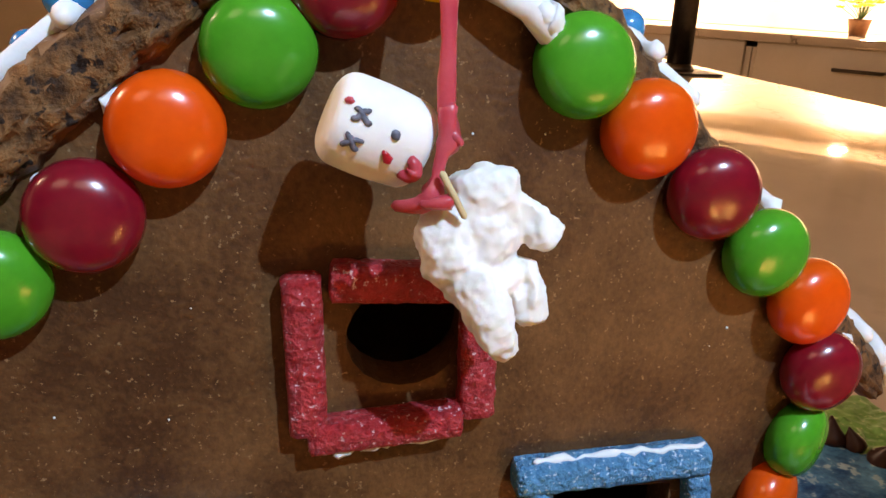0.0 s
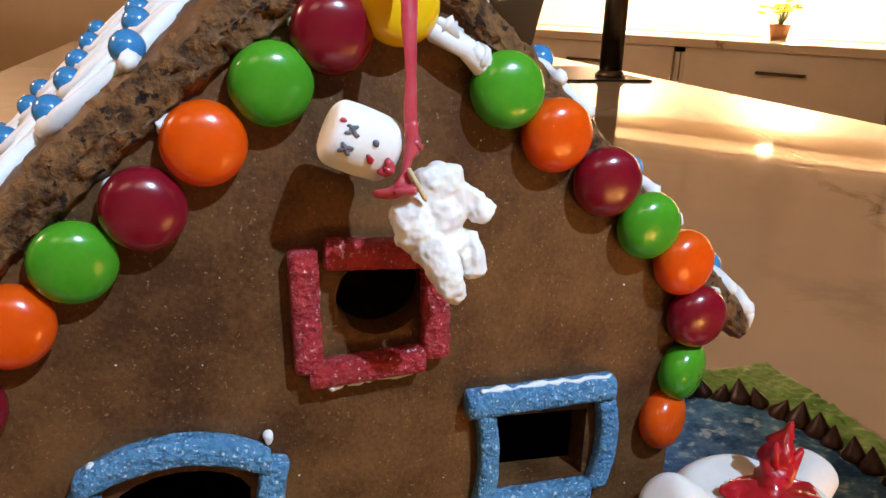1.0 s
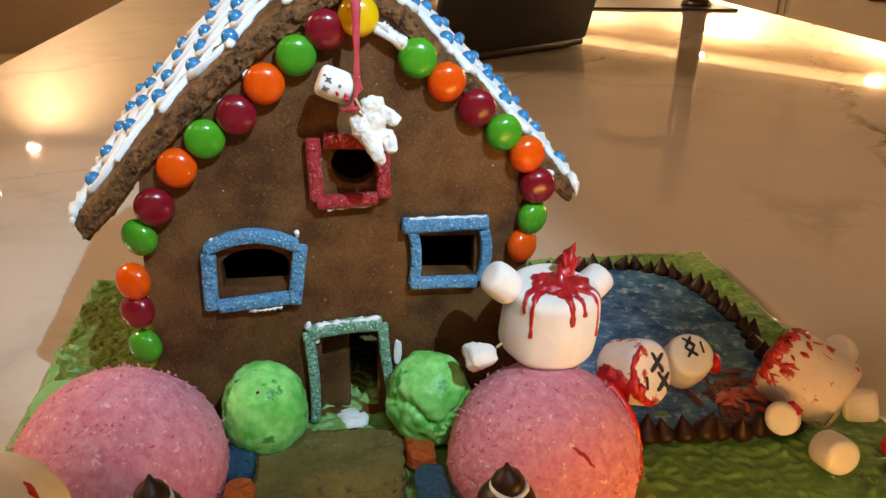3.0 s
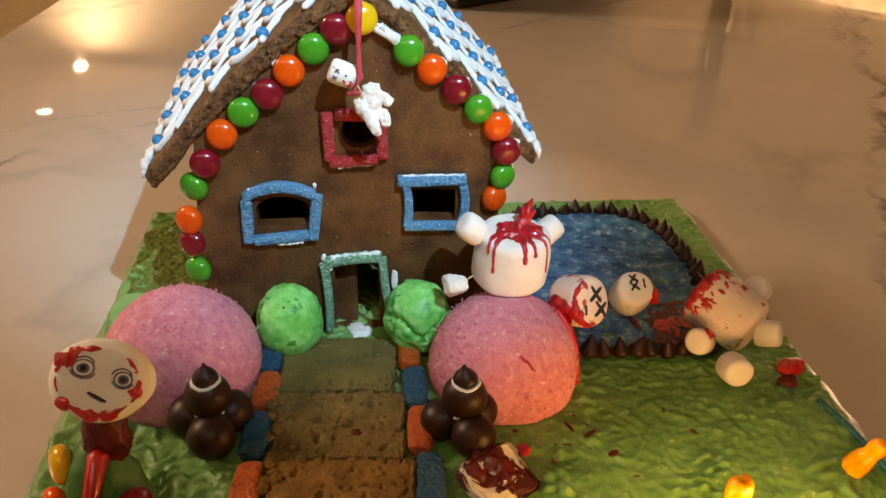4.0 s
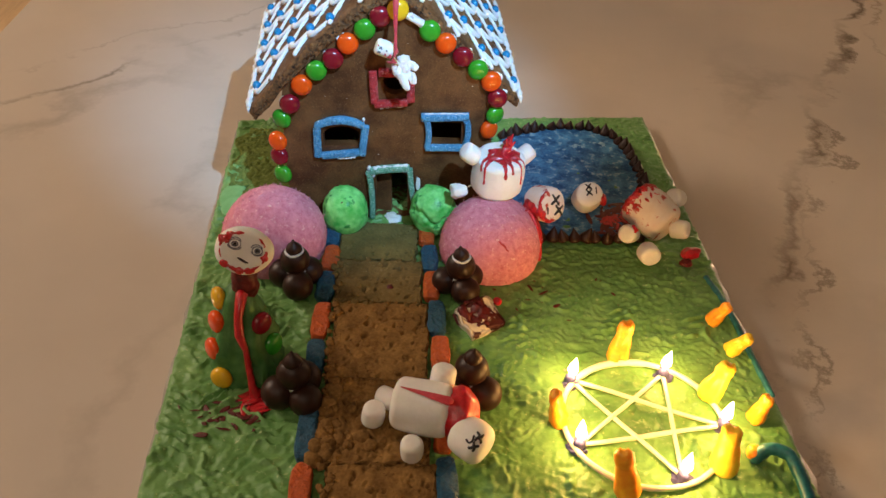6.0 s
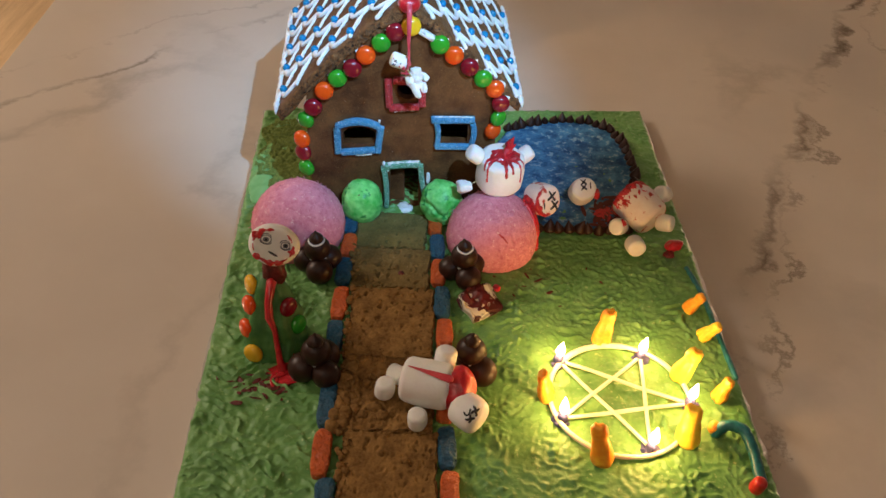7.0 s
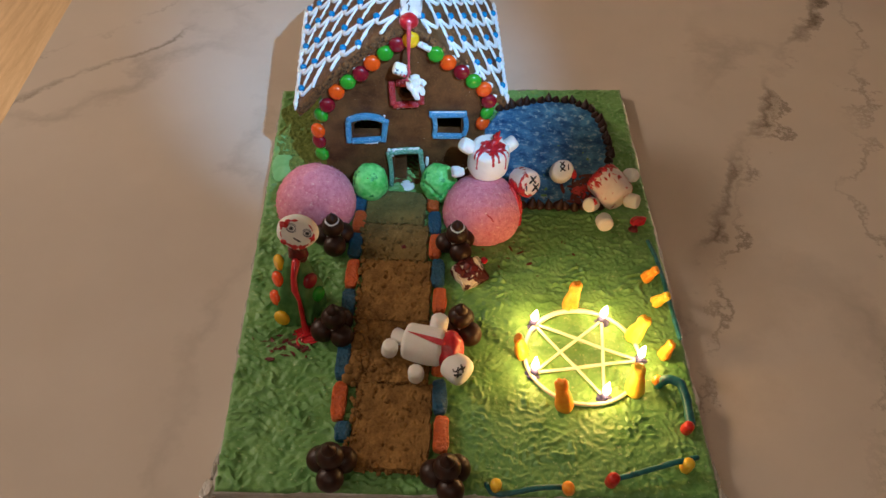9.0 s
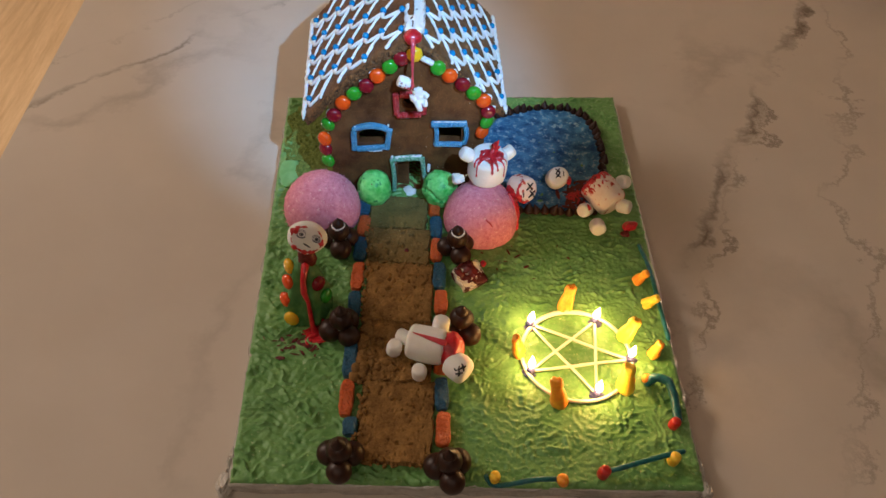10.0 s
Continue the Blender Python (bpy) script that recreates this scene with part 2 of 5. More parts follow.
# ---- building helpers ----
def part(name, bm, material, parent=None, label="", smooth=True, recalc=True):
    """Links a bmesh as one mesh object under a thing or a part."""
    if recalc:
        bmesh.ops.recalc_face_normals(bm, faces=bm.faces)
    me = bpy.data.meshes.new(name)
    bm.to_mesh(me)
    bm.free()
    me.materials.append(material)
    if smooth:
        me.shade_smooth()
    ob = new(name, me)
    ob.parent = parent
    if label:
        tagged(ob, label)
    return ob


def thing(name, label, category, group="", at=(0, 0, 0), turn=0.0):
    """An empty at the thing's base, which carries its parts."""
    ob = new(name)
    ob.empty_display_size = 0.005
    ob.matrix_basis = pose(*at, 0, 0, turn)
    return tagged(ob, label, category, group)


def rough_up(bm, amount, scale, seed=0.0):
    for v in bm.verts:
        p = v.co * scale + Vector((seed, seed * 1.7, -seed))
        v.co += Vector(noise.noise_vector(p)) * amount


def lathe(profile, seg=32, m=None):
    """A turned body from (radius, height) pairs, closed at both ends."""
    bm = bmesh.new()
    rings = []
    for r, z in profile:
        rings.append([bm.verts.new((r * math.cos(2 * math.pi * k / seg), r * math.sin(2 * math.pi * k / seg), z)) for k in range(seg)])
    for a, b in zip(rings, rings[1:]):
        for k in range(seg):
            bm.faces.new((a[k], a[(k + 1) % seg], b[(k + 1) % seg], b[k]))
    bm.faces.new(rings[0][::-1])
    bm.faces.new(rings[-1])
    if m is not None:
        bm.transform(m)
    return bm


def marshmallow(r, h, amount=0.0006, seed=0.0, corner=0.35, m=None, taper=0.0, seg=32):
    """A soft cylinder with rounded rims, standing on z = 0."""
    c = min(r, h / 2) * corner * 1.6
    prof = [(0.02 * r, 0)]
    for k in range(7):
        a = math.pi / 2 * k / 6
        prof.append((r - c + c * math.sin(a), c - c * math.cos(a)))
    for k in range(1, 5):
        prof.append((r * (1 + 0.03 * math.sin(math.pi * k / 5)), c + (h - 2 * c) * k / 5))
    for k in range(7):
        a = math.pi / 2 * k / 6
        prof.append((r - c + c * math.cos(a), h - c + c * math.sin(a)))
    prof.append((0.02 * r, h))
    bm = lathe([(q * (1 - taper * z / h), z) for q, z in prof], seg)
    rough_up(bm, amount, 90, seed)
    rough_up(bm, amount * 1.4, 38, seed + 3)
    if m is not None:
        bm.transform(m)
    return bm


def ball(r, amount=0.0, scale=90, seed=0.0, flat=1.0, m=None, sub=4):
    bm = bmesh.new()
    bmesh.ops.create_icosphere(bm, subdivisions=sub, radius=r)
    for v in bm.verts:
        v.co.z *= flat
    if amount:
        rough_up(bm, amount, scale, seed)
        rough_up(bm, amount * 0.4, scale * 3, seed + 5)
    if m is not None:
        bm.transform(m)
    return bm


def tube(points, r, seg=10, flat=1.0, jitter=0.0, seed=0.0, m=None):
    """A cord through the points; r is a radius or one for each point. Round ends."""
    pts = [Vector(p) for p in points]
    rs = [r] * len(pts) if not hasattr(r, "__len__") else list(r)
    bm = bmesh.new()
    rings, side = [], None
    # small end rings make rounded tips
    first, last = pts[0] - pts[1], pts[-1] - pts[-2]
    pts = [pts[0] + first.normalized() * rs[0] * 0.7] + pts + [pts[-1] + last.normalized() * rs[-1] * 0.7]
    rs = [rs[0] * 0.35] + rs + [rs[-1] * 0.35]
    for i, p in enumerate(pts):
        d = (pts[min(i + 1, len(pts) - 1)] - pts[max(i - 1, 0)]).normalized()
        up = Vector((0, 0, 1)) if abs(d.z) < 0.9 else Vector((0, 1, 0))
        if side is None or abs(side.dot(d)) > 0.95:
            side = d.cross(up).normalized()
        side = (side - d * side.dot(d)).normalized()
        over = d.cross(side)
        ring = []
        for k in range(seg):
            a = 2 * math.pi * k / seg
            q = rs[i] * (1 + (jitter * noise.noise(p * 400 + Vector((a, seed, k))) if jitter else 0))
            ring.append(bm.verts.new(p + side * math.cos(a) * q + over * math.sin(a) * q * flat))
        rings.append(ring)
    for a, b in zip(rings, rings[1:]):
        for k in range(seg):
            bm.faces.new((a[k], a[(k + 1) % seg], b[(k + 1) % seg], b[k]))
    bm.faces.new(rings[0][::-1])
    bm.faces.new(rings[-1])
    if m is not None:
        bm.transform(m)
    return bm


def block(sx, sy, sz, bevel=0.001, cuts=0, amount=0.0, scale=200, seed=0.0, m=None, segs=2):
    """A bevelled block, standing on z = 0."""
    bm = bmesh.new()
    bmesh.ops.create_cube(bm, size=1.0)
    for v in bm.verts:
        v.co = Vector((v.co.x * sx, v.co.y * sy, (v.co.z + 0.5) * sz))
    if cuts:
        bmesh.ops.subdivide_edges(bm, edges=bm.edges[:], cuts=cuts, use_grid_fill=True)
    if bevel:
        sharp = [e for e in bm.edges if len(e.link_faces) == 2 and e.calc_face_angle() > 1.0]
        bmesh.ops.bevel(bm, geom=sharp, offset=bevel, segments=segs, profile=0.5, affect="EDGES")
    if amount:
        rough_up(bm, amount, scale, seed)
    if m is not None:
        bm.transform(m)
    return bm


def join(*bms):
    """One bmesh out of several."""
    out = bmesh.new()
    for b in bms:
        me = bpy.data.meshes.new("tmp")
        b.to_mesh(me)
        b.free()
        out.from_mesh(me)
        bpy.data.meshes.remove(me)
    return out


def slab(loops, y0, y1):
    """An upright plate in x, z with holes: the first loop is its outline, the others its openings."""
    bm = bmesh.new()
    edges = []
    for loop in loops:
        vs = [bm.verts.new((x, y0, z)) for x, z in loop]
        edges += [bm.edges.new((vs[i], vs[(i + 1) % len(vs)])) for i in range(len(vs))]
    bmesh.ops.triangle_fill(bm, use_beauty=True, edges=edges)
    ret = bmesh.ops.extrude_face_region(bm, geom=bm.faces[:])
    for g in ret["geom"]:
        if isinstance(g, bmesh.types.BMVert):
            g.co.y = y1
    return bm


def mapped(profile, x):
    """Height of a polyline at x."""
    return float(np.interp(x, [p[0] for p in profile], [p[1] for p in profile]))


def arc(cx, cz, rx, rz, a0, a1, n):
    return [(cx + rx * math.cos(radians(a0 + (a1 - a0) * k / n)), cz + rz * math.sin(radians(a0 + (a1 - a0) * k / n))) for k in range(n + 1)]


# ---- room: kitchen island, floor, walls, ceiling ----
TABLE = -0.012


def structure(ob, label, category):
    return tagged(ob, label, category, kind="structure")


def plate(corners, z0, z1, bevel=0.003):
    bm = bmesh.new()
    bm.faces.new([bm.verts.new((x, y, z0)) for x, y in corners])
    ret = bmesh.ops.extrude_face_region(bm, geom=bm.faces[:])
    for g in ret["geom"]:
        if isinstance(g, bmesh.types.BMVert):
            g.co.z = z1
    if bevel:
        bmesh.ops.bevel(bm, geom=bm.edges[:], offset=bevel, segments=2, affect="EDGES")
    return bm


FLOOR = TABLE - 0.92
structure(part("island_countertop", plate(((-0.395, -0.80), (0.96, -0.80), (0.95, 2.52), (-0.470, 2.52)), TABLE - 0.04, TABLE), QUARTZ, smooth=False), "polished beige quartz countertop with brown veins", "countertop")
structure(part("island_base", plate(((-0.28, -0.45), (0.80, -0.45), (0.80, 2.3), (-0.34, 2.3)), FLOOR + 0.002, TABLE - 0.042), PAINT, smooth=False), "white painted base of the kitchen island", "island base")
structure(part("floor", block(8.0, 9.0, 0.05, 0, m=pose(0.3, 1.8, FLOOR - 0.05)), FLOORWOOD), "pale oak plank floor of the kitchen", "floor")
structure(part("ceiling", block(8.0, 9.0, 0.05, 0, m=pose(0.3, 1.8, 1.62)), WALLPAINT), "plain warm white ceiling", "ceiling")
for nm, sx, sy, x, y in (("wall_north", 7.6, 0.1, 0.3, 6.2), ("wall_south", 7.6, 0.1, 0.3, -2.6), ("wall_west", 0.1, 8.7, -3.55, 1.8), ("wall_east", 0.1, 8.7, 4.15, 1.8)):
    structure(part(nm, block(sx, sy, 1.6 - FLOOR, 0, m=pose(x, y, FLOOR)), WALLPAINT), "warm painted kitchen wall", "wall")


KITCHEN = pose(2.1, 3.1, 0, 0, 0, 40) @ pose(-2.1, -3.1, 0)
structure(part("wall_northeast", block(0.1, 5.4, 1.6 - FLOOR, 0, m=KITCHEN @ pose(2.55, 3.1, FLOOR)), WALLPAINT, smooth=False), "warm painted kitchen wall behind the cabinets", "wall")


# ---- cake board with frosting ----
CORNERS = (Vector((-0.118, -0.288)), Vector((0.221, -0.285)), Vector((0.213, 0.165)), Vector((-0.137, 0.147)))


def on_board(u, v):
    a, b, c, d = CORNERS
    return (a * (1 - u) + b * u) * (1 - v) + (d * (1 - u) + c * u) * v


POND_LINE = ((0.066, -0.004), (0.066, 0.045), (0.068, 0.090), (0.084, 0.122), (0.112, 0.134), (0.135, 0.139), (0.160, 0.137), (0.178, 0.124), (0.186, 0.100),
             (0.188, 0.065), (0.186, 0.030), (0.182, 0.0), (0.170, -0.014), (0.140, -0.016), (0.110, -0.015), (0.085, -0.014))


def inside(x, y, poly):
    hit = False
    for (x0, y0), (x1, y1) in zip(poly, poly[1:] + poly[:1]):
        if (y0 > y) != (y1 > y) and x < (x1 - x0) * (y - y0) / (y1 - y0) + x0:
            hit = not hit
    return hit


def grass_height(x, y):
    """Knife strokes and peaks in the buttercream."""
    w = noise.noise_vector(Vector((x * 38, y * 38, 2.0)))
    f = y * 125 + x * 12 + 1.9 * noise.noise(Vector((x * 42, y * 30, 0.0))) + 0.7 * noise.noise(Vector((x * 130, y * 110, 5.0)))
    saw = f - math.floor(f)
    tear = saw ** 3 * (1 if saw < 0.93 else (1 - saw) / 0.07)
    where = max(0.0, noise.noise(Vector((x * 60 + 9, y * 75, 1.5))) + 0.32)
    fine = noise.noise(Vector((x * 420, y * 420, 1.0)))
    broad = noise.noise(Vector((x * 60 + w[0], y * 90 + w[1], 0.0)))
    chop = noise.noise(Vector((x * 210 + 2 * w[1], y * 260 + 2 * w[0], 7.0)))
    if x < 0.02:
        return 0.0056 * tear * where + 0.0010 * broad + 0.0012 * chop + 0.00025 * fine
    near = max(0.0, noise.noise(Vector((x * 45, y * 45, 11.0))) + 0.25)
    return (0.0006 if y > -0.12 else 0.0014) * tear * where + 0.0006 * broad + 0.0056 * max(0.0, chop) * near + 0.0007 * noise.noise(Vector((x * 300 + 4 * w[0], y * 240, 3.0))) + 0.00035 * fine


def frosting():
    nu, nv = 400, 520
    bm = bmesh.new()
    rows = []
    for j in range(nv + 1):
        row = []
        for i in range(nu + 1):
            p = on_board(i / nu, j / nv)
            edge = min(i, nu - i, j, nv - j)
            h = grass_height(p.x, p.y)
            if edge < 4:
                h -= 0.0022 * (1 - edge / 4) ** 2
            row.append(bm.verts.new((p.x, p.y, h)))
        rows.append(row)
    for a, b in zip(rows, rows[1:]):
        for i in range(nu):
            bm.faces.new((a[i], a[i + 1], b[i + 1], b[i]))
    rim = [rows[0][i] for i in range(nu + 1)] + [rows[j][nu] for j in range(1, nv + 1)] + [rows[nv][i] for i in range(nu - 1, -1, -1)] + [rows[j][0] for j in range(nv - 1, 0, -1)]
    low = [bm.verts.new((v.co.x, v.co.y, -0.004)) for v in rim]
    for k in range(len(rim)):
        n = (k + 1) % len(rim)
        bm.faces.new((rim[k], low[k], low[n], rim[n]))
    return bm


board = thing("cake_board", "wrapped rectangular cake board covered in green buttercream, on the countertop", "cake board", at=(0, 0, TABLE))
bm = bmesh.new()
middle = sum(CORNERS, Vector((0, 0))) / 4


def out(c, d):
    return c + Vector((math.copysign(d, (c - middle).x), math.copysign(d, (c - middle).y)))


low = [bm.verts.new((*out(c, 0.0022), 0.0)) for c in CORNERS]
top = [bm.verts.new((*out(c, 0.0010), -TABLE - 0.0025)) for c in CORNERS]
bm.faces.new(low[::-1])
bm.faces.new(top)
for k in range(4):
    bm.faces.new((low[k], low[(k + 1) % 4], top[(k + 1) % 4], top[k]))
bmesh.ops.subdivide_edges(bm, edges=bm.edges[:], cuts=40, use_grid_fill=True)
rough_up(bm, 0.0022, 70, 2)
rough_up(bm, 0.0012, 240, 5)
for v in bm.verts:
    v.co.z = max(v.co.z, 0.0)
part("wrapped_base", bm, PLASTIC, board, "crinkled clear wrap over a pale board")
bm = frosting()
bm.transform(Matrix.Translation((0, 0, -TABLE)))
for cx, cy, sx, sy, sz, sd in ((-0.1225, -0.2870, 0.9, 1.5, 1.0, 3), (-0.1215, -0.2700, 0.5, 1.8, 0.8, 5), (0.2235, -0.2840, 0.7, 1.2, 1.0, 8), (0.2225, -0.2660, 0.4, 1.6, 0.8, 9)):
    fold = ball(0.0060, 0.0026, 170, sd, 1.0, m=pose(cx, cy, 0.0052) @ Matrix.Diagonal((sx, sy, sz, 1)))
    for v in fold.verts:
        v.co.z = max(v.co.z, 0.0)
    part("wrap_fold", fold, PLASTIC, board, "crumpled fold of clear wrap", smooth=False)
part("frosting", bm, GRASS, board, "green buttercream with knife strokes", recalc=False)


# ---- pond ----
pond = thing("pond", "blue gel pond edged with dark chocolate drops, on the frosting", "pond", at=(0, 0, 0.0022))
bm = bmesh.new()
nx, ny = 70, 90
grid = {}
for i in range(nx + 1):
    for j in range(ny + 1):
        x, y = 0.055 + 0.145 * i / nx, -0.03 + 0.18 * j / ny
        if inside(x, y, POND_LINE):
            grid[i, j] = bm.verts.new((x, y, 0.0006 * noise.noise(Vector((x * 140, y * 140, 0)))))
for (i, j) in list(grid):
    q = [(i, j), (i + 1, j), (i + 1, j + 1), (i, j + 1)]
    if all(k in grid for k in q):
        bm.faces.new([grid[k] for k in q])
ret = bmesh.ops.extrude_face_region(bm, geom=bm.faces[:])
for g in ret["geom"]:
    if isinstance(g, bmesh.types.BMVert):
        g.co.z -= 0.003
part("water", bm, POND, pond)
DROP = lathe([(0.0003, 0), (0.0040, 0.0), (0.0045, 0.0012), (0.0040, 0.0030), (0.0025, 0.0054), (0.0012, 0.0076), (0.0003, 0.0092)], 14)
drop_first = part("chocolate_drop", DROP, CHOC, pond)
rim_points = []
line = [Vector(p) for p in POND_LINE]
ring = line[3:] + []
for a, b in zip(ring, ring[1:]):
    n = max(1, round((b - a).length / 0.0083))
    rim_points += [a.lerp(b, k / n) for k in range(n)]
for k, p in enumerate(rim_points):
    ob = drop_first if k == 0 else new("chocolate_drop", drop_first.data)
    ob.parent = pond
    ob.matrix_basis = pose(p.x + random.uniform(-.0008, .0008), p.y + random.uniform(-.0008, .0008), -0.0008, random.uniform(-20, 20), random.uniform(-20, 20), random.uniform(0, 360)) @ Matrix.Scale(random.uniform(0.8, 1.15), 4)


# ---- gingerbread house ----
WALL_Y = 0.011
house = thing("gingerbread_house", "brown gingerbread house with white icing roof and candy trim", "gingerbread house", at=(0.0012, 0, 0))
house.scale = (1, 1, 1.01)
LEFT_WIN = [(-0.049, 0.060), (-0.026, 0.060), (-0.0255, 0.0695)] + arc(-0.0375, 0.0685, 0.0118, 0.0060, 10, 170, 8) + [(-0.0495, 0.069)]
RIGHT_WIN = [(0.0225, 0.0615), (0.0425, 0.0605), (0.0425, 0.0758), (0.0215, 0.0768)]
RED_WIN = arc(-0.0015, 0.1045, 0.0082, 0.0075, 0, 340, 18)
DOOR = [(-0.0165, 0.0004), (0.0065, 0.0004), (0.0060, 0.034), (0.001, 0.038), (-0.010, 0.038), (-0.0150, 0.034)]
OUTLINE = [(-0.075, 0.0004), (0.062, 0.0004), (0.063, 0.050), (0.064, 0.093), (0.054, 0.110), (0.038, 0.129), (0.021, 0.1475), (0.006, 0.159), (-0.006, 0.159), (-0.022, 0.150), (-0.040, 0.1365), (-0.058, 0.1190), (-0.073, 0.101), (-0.075, 0.085)]
DOOR_OPEN = [(x, z + 0.0008) for x, z in DOOR]
part("front_wall", slab([OUTLINE, LEFT_WIN, RIGHT_WIN, RED_WIN, DOOR_OPEN], WALL_Y, WALL_Y + 0.007), GINGER, house, smooth=False)
part("back_wall", slab([OUTLINE], 0.118, 0.125), GINGER, house, smooth=False)
part("side_wall", block(0.007, 0.101, 0.086, 0.0008, m=pose(-0.0715, 0.0675, 0)), GINGER, house, smooth=False)
part("side_wall", block(0.007, 0.101, 0.086, 0.0008, m=pose(0.0585, 0.0675, 0)), GINGER, house, smooth=False)
part("house_floor", block(0.120, 0.100, 0.001, 0, m=pose(-0.0065, 0.0675, 0.0)), GRAHAM_GREEN, house, smooth=False)
part("door_leaf", block(0.012, 0.003, 0.034, 0.0006, m=pose(-0.0105, 0.019, 0.0015, 0, 0, -12)), GINGER, house, smooth=False)

LEFT_ROOF = [(-0.0955, 0.0880), (-0.088, 0.0955), (-0.076, 0.1095), (-0.062, 0.1235), (-0.047, 0.1375), (-0.030, 0.152), (-0.014, 0.162), (-0.001, 0.168)]
RIGHT_ROOF = [(0.000, 0.168), (0.016, 0.156), (0.036, 0.1365), (0.056, 0.117), (0.074, 0.0990), (0.0805, 0.0925)]
ROOF_Y1 = 0.140
FRONT = {-1: 0.0090, 1: 0.0100}
LIFT = {-1: 0.095, 1: 0.03}
TRIM = {-1: 0.1, 1: 1.2}


def roof_panel(profile, side):
    """A thick curved panel that follows the profile, from front to back, with a rounded crumbly front."""
    bm = bmesh.new()
    n = 110
    x0, x1 = profile[0][0], profile[-1][0]
    ridge = x1 if side < 0 else x0
    thick = 0.0085 if side < 0 else 0.0065
    ys = [0, 0.0004, 0.0016, 0.0034] + [0.0034 + (ROOF_Y1 - FRONT[side] - 0.0034) * k / 60 for k in range(1, 61)]
    inset = [0.0034, 0.0020, 0.0007, 0.0] + [0.0] * 60
    rows = []
    for y, cut in zip(ys, inset):
        lift = LIFT[side] * y
        up, nrm = [], []
        for k in range(n + 1):
            x = ridge + (x0 + (x1 - x0) * k / n - ridge) * (1 - TRIM[side] * y)
            e = 0.004
            s = (mapped(profile, x + e) - mapped(profile, x - e)) / (2 * e)
            up.append(Vector((x, 0, mapped(profile, x))))
            nrm.append(Vector((-s, 0, 1)).normalized())
        row = [up[k] + nrm[k] * (lift - cut) + Vector((0, FRONT[side] + y, 0)) for k in range(n + 1)]
        row += [up[k] + nrm[k] * (lift - thick + cut * 0.3) + Vector((0, FRONT[side] + y, 0)) for k in range(n, -1, -1)]
        rows.append([bm.verts.new(p) for p in row])
    m = 2 * n + 2
    for a, b in zip(rows, rows[1:]):
        for k in range(m):
            bm.faces.new((a[k], a[(k + 1) % m], b[(k + 1) % m], b[k]))
    for row, sign in ((rows[0], -1), (rows[-1], 1)):
        layers = [[row[k] for k in range(n + 1)]]
        for j in range(1, 12):
            layers.append([bm.verts.new(row[k].co.lerp(row[m - 1 - k].co, j / 12) + Vector((0, -sign * (0.0014 * max(0, noise.noise(row[k].co.lerp(row[m - 1 - k].co, j / 12) * 420)) + 0.0018 * max(0, noise.noise(row[k].co.lerp(row[m - 1 - k].co, j / 12) * 760)) - 0.0008), 0))) for k in range(n + 1)])
        layers.append([row[m - 1 - k] for k in range(n + 1)])
        for a, b in zip(layers, layers[1:]):
            for k in range(n):
                bm.faces.new((a[k], a[k + 1], b[k + 1], b[k]))
    rough_up(bm, 0.0005, 160, 4)
    rough_up(bm, 0.0009, 520, 9)
    return bm


for prof, side in ((LEFT_ROOF, -1), (RIGHT_ROOF, 1)):
    panel = part("roof_panel", roof_panel(prof, side), GINGER, house, "crumbly gingerbread roof panel")
    panel.data.materials.append(CRUMB)
    for f in panel.data.polygons:
        if abs(f.normal.y) > 0.6:
            f.material_index = 1


def on_roof(side, s, y, lift=0.0):
    """A point on the outer roof face: s metres down the slope from the ridge."""
    prof = LEFT_ROOF[::-1] if side < 0 else RIGHT_ROOF
    left = s * (1 - TRIM[side] * (y - FRONT[side]))
    for (xa, za), (xb, zb) in zip(prof, prof[1:]):
        d = math.hypot(xb - xa, zb - za)
        if left <= d or (xb, zb) == prof[-1]:
            f = left / d
            n = Vector((-(zb - za), 0, xb - xa)).normalized()
            if n.z < 0:
                n = -n
            return Vector((xa + (xb - xa) * f, y, za + (zb - za) * f)) + n * (lift + LIFT[side] * (y - FRONT[side]))
        left -= d


def slope(side):
    prof = LEFT_ROOF if side < 0 else RIGHT_ROOF
    return sum(math.hypot(b[0] - a[0], b[1] - a[1]) for a, b in zip(prof, prof[1:]))


def roof_icing(side, first, pitch, step, ring):
    """Drooping scallops of piped icing in staggered columns, with a sugar pearl where two meet."""
    length = slope(side)
    across = (length - 0.012) / 6.3
    pearls = []
    for i in range(7):
        s0 = 0.009 + across * i
        phase = (first + step * i) % pitch + ring
        for j in range(-1, 6):
            y = FRONT[side] + phase + pitch * j
            pts = []
            for k in range(17):
                a = k / 16
                yy = y - 0.0015 * math.sin(math.pi * min(1, a * 3)) + pitch * a ** 1.35
                ss = min(s0 + across * 1.06 * math.sin(math.pi * a ** 0.62) ** 0.8, length - 0.0005)
                if FRONT[side] + 0.0025 < yy < ROOF_Y1 - 0.004:
                    pts.append(on_roof(side, ss + random.uniform(-.0003, .0003), yy + random.uniform(-.0003, .0003), 0.0007))
            if len(pts) > 3:
                radii = [0.0012 + 0.0005 * noise.noise(p * 260) + (0.0004 if k < 8 else 0) for k, p in enumerate(pts)]
                part("icing_scallop", tube(pts, radii, 8, jitter=0.3), ICING, house)
            if FRONT[side] + 0.002 < y < ROOF_Y1 - 0.006 and random.random() < 0.96:
                pearls.append(on_roof(side, s0 + random.uniform(-.0008, .0008), y + random.uniform(-.0008, .0008), 0.0020))
    return pearls


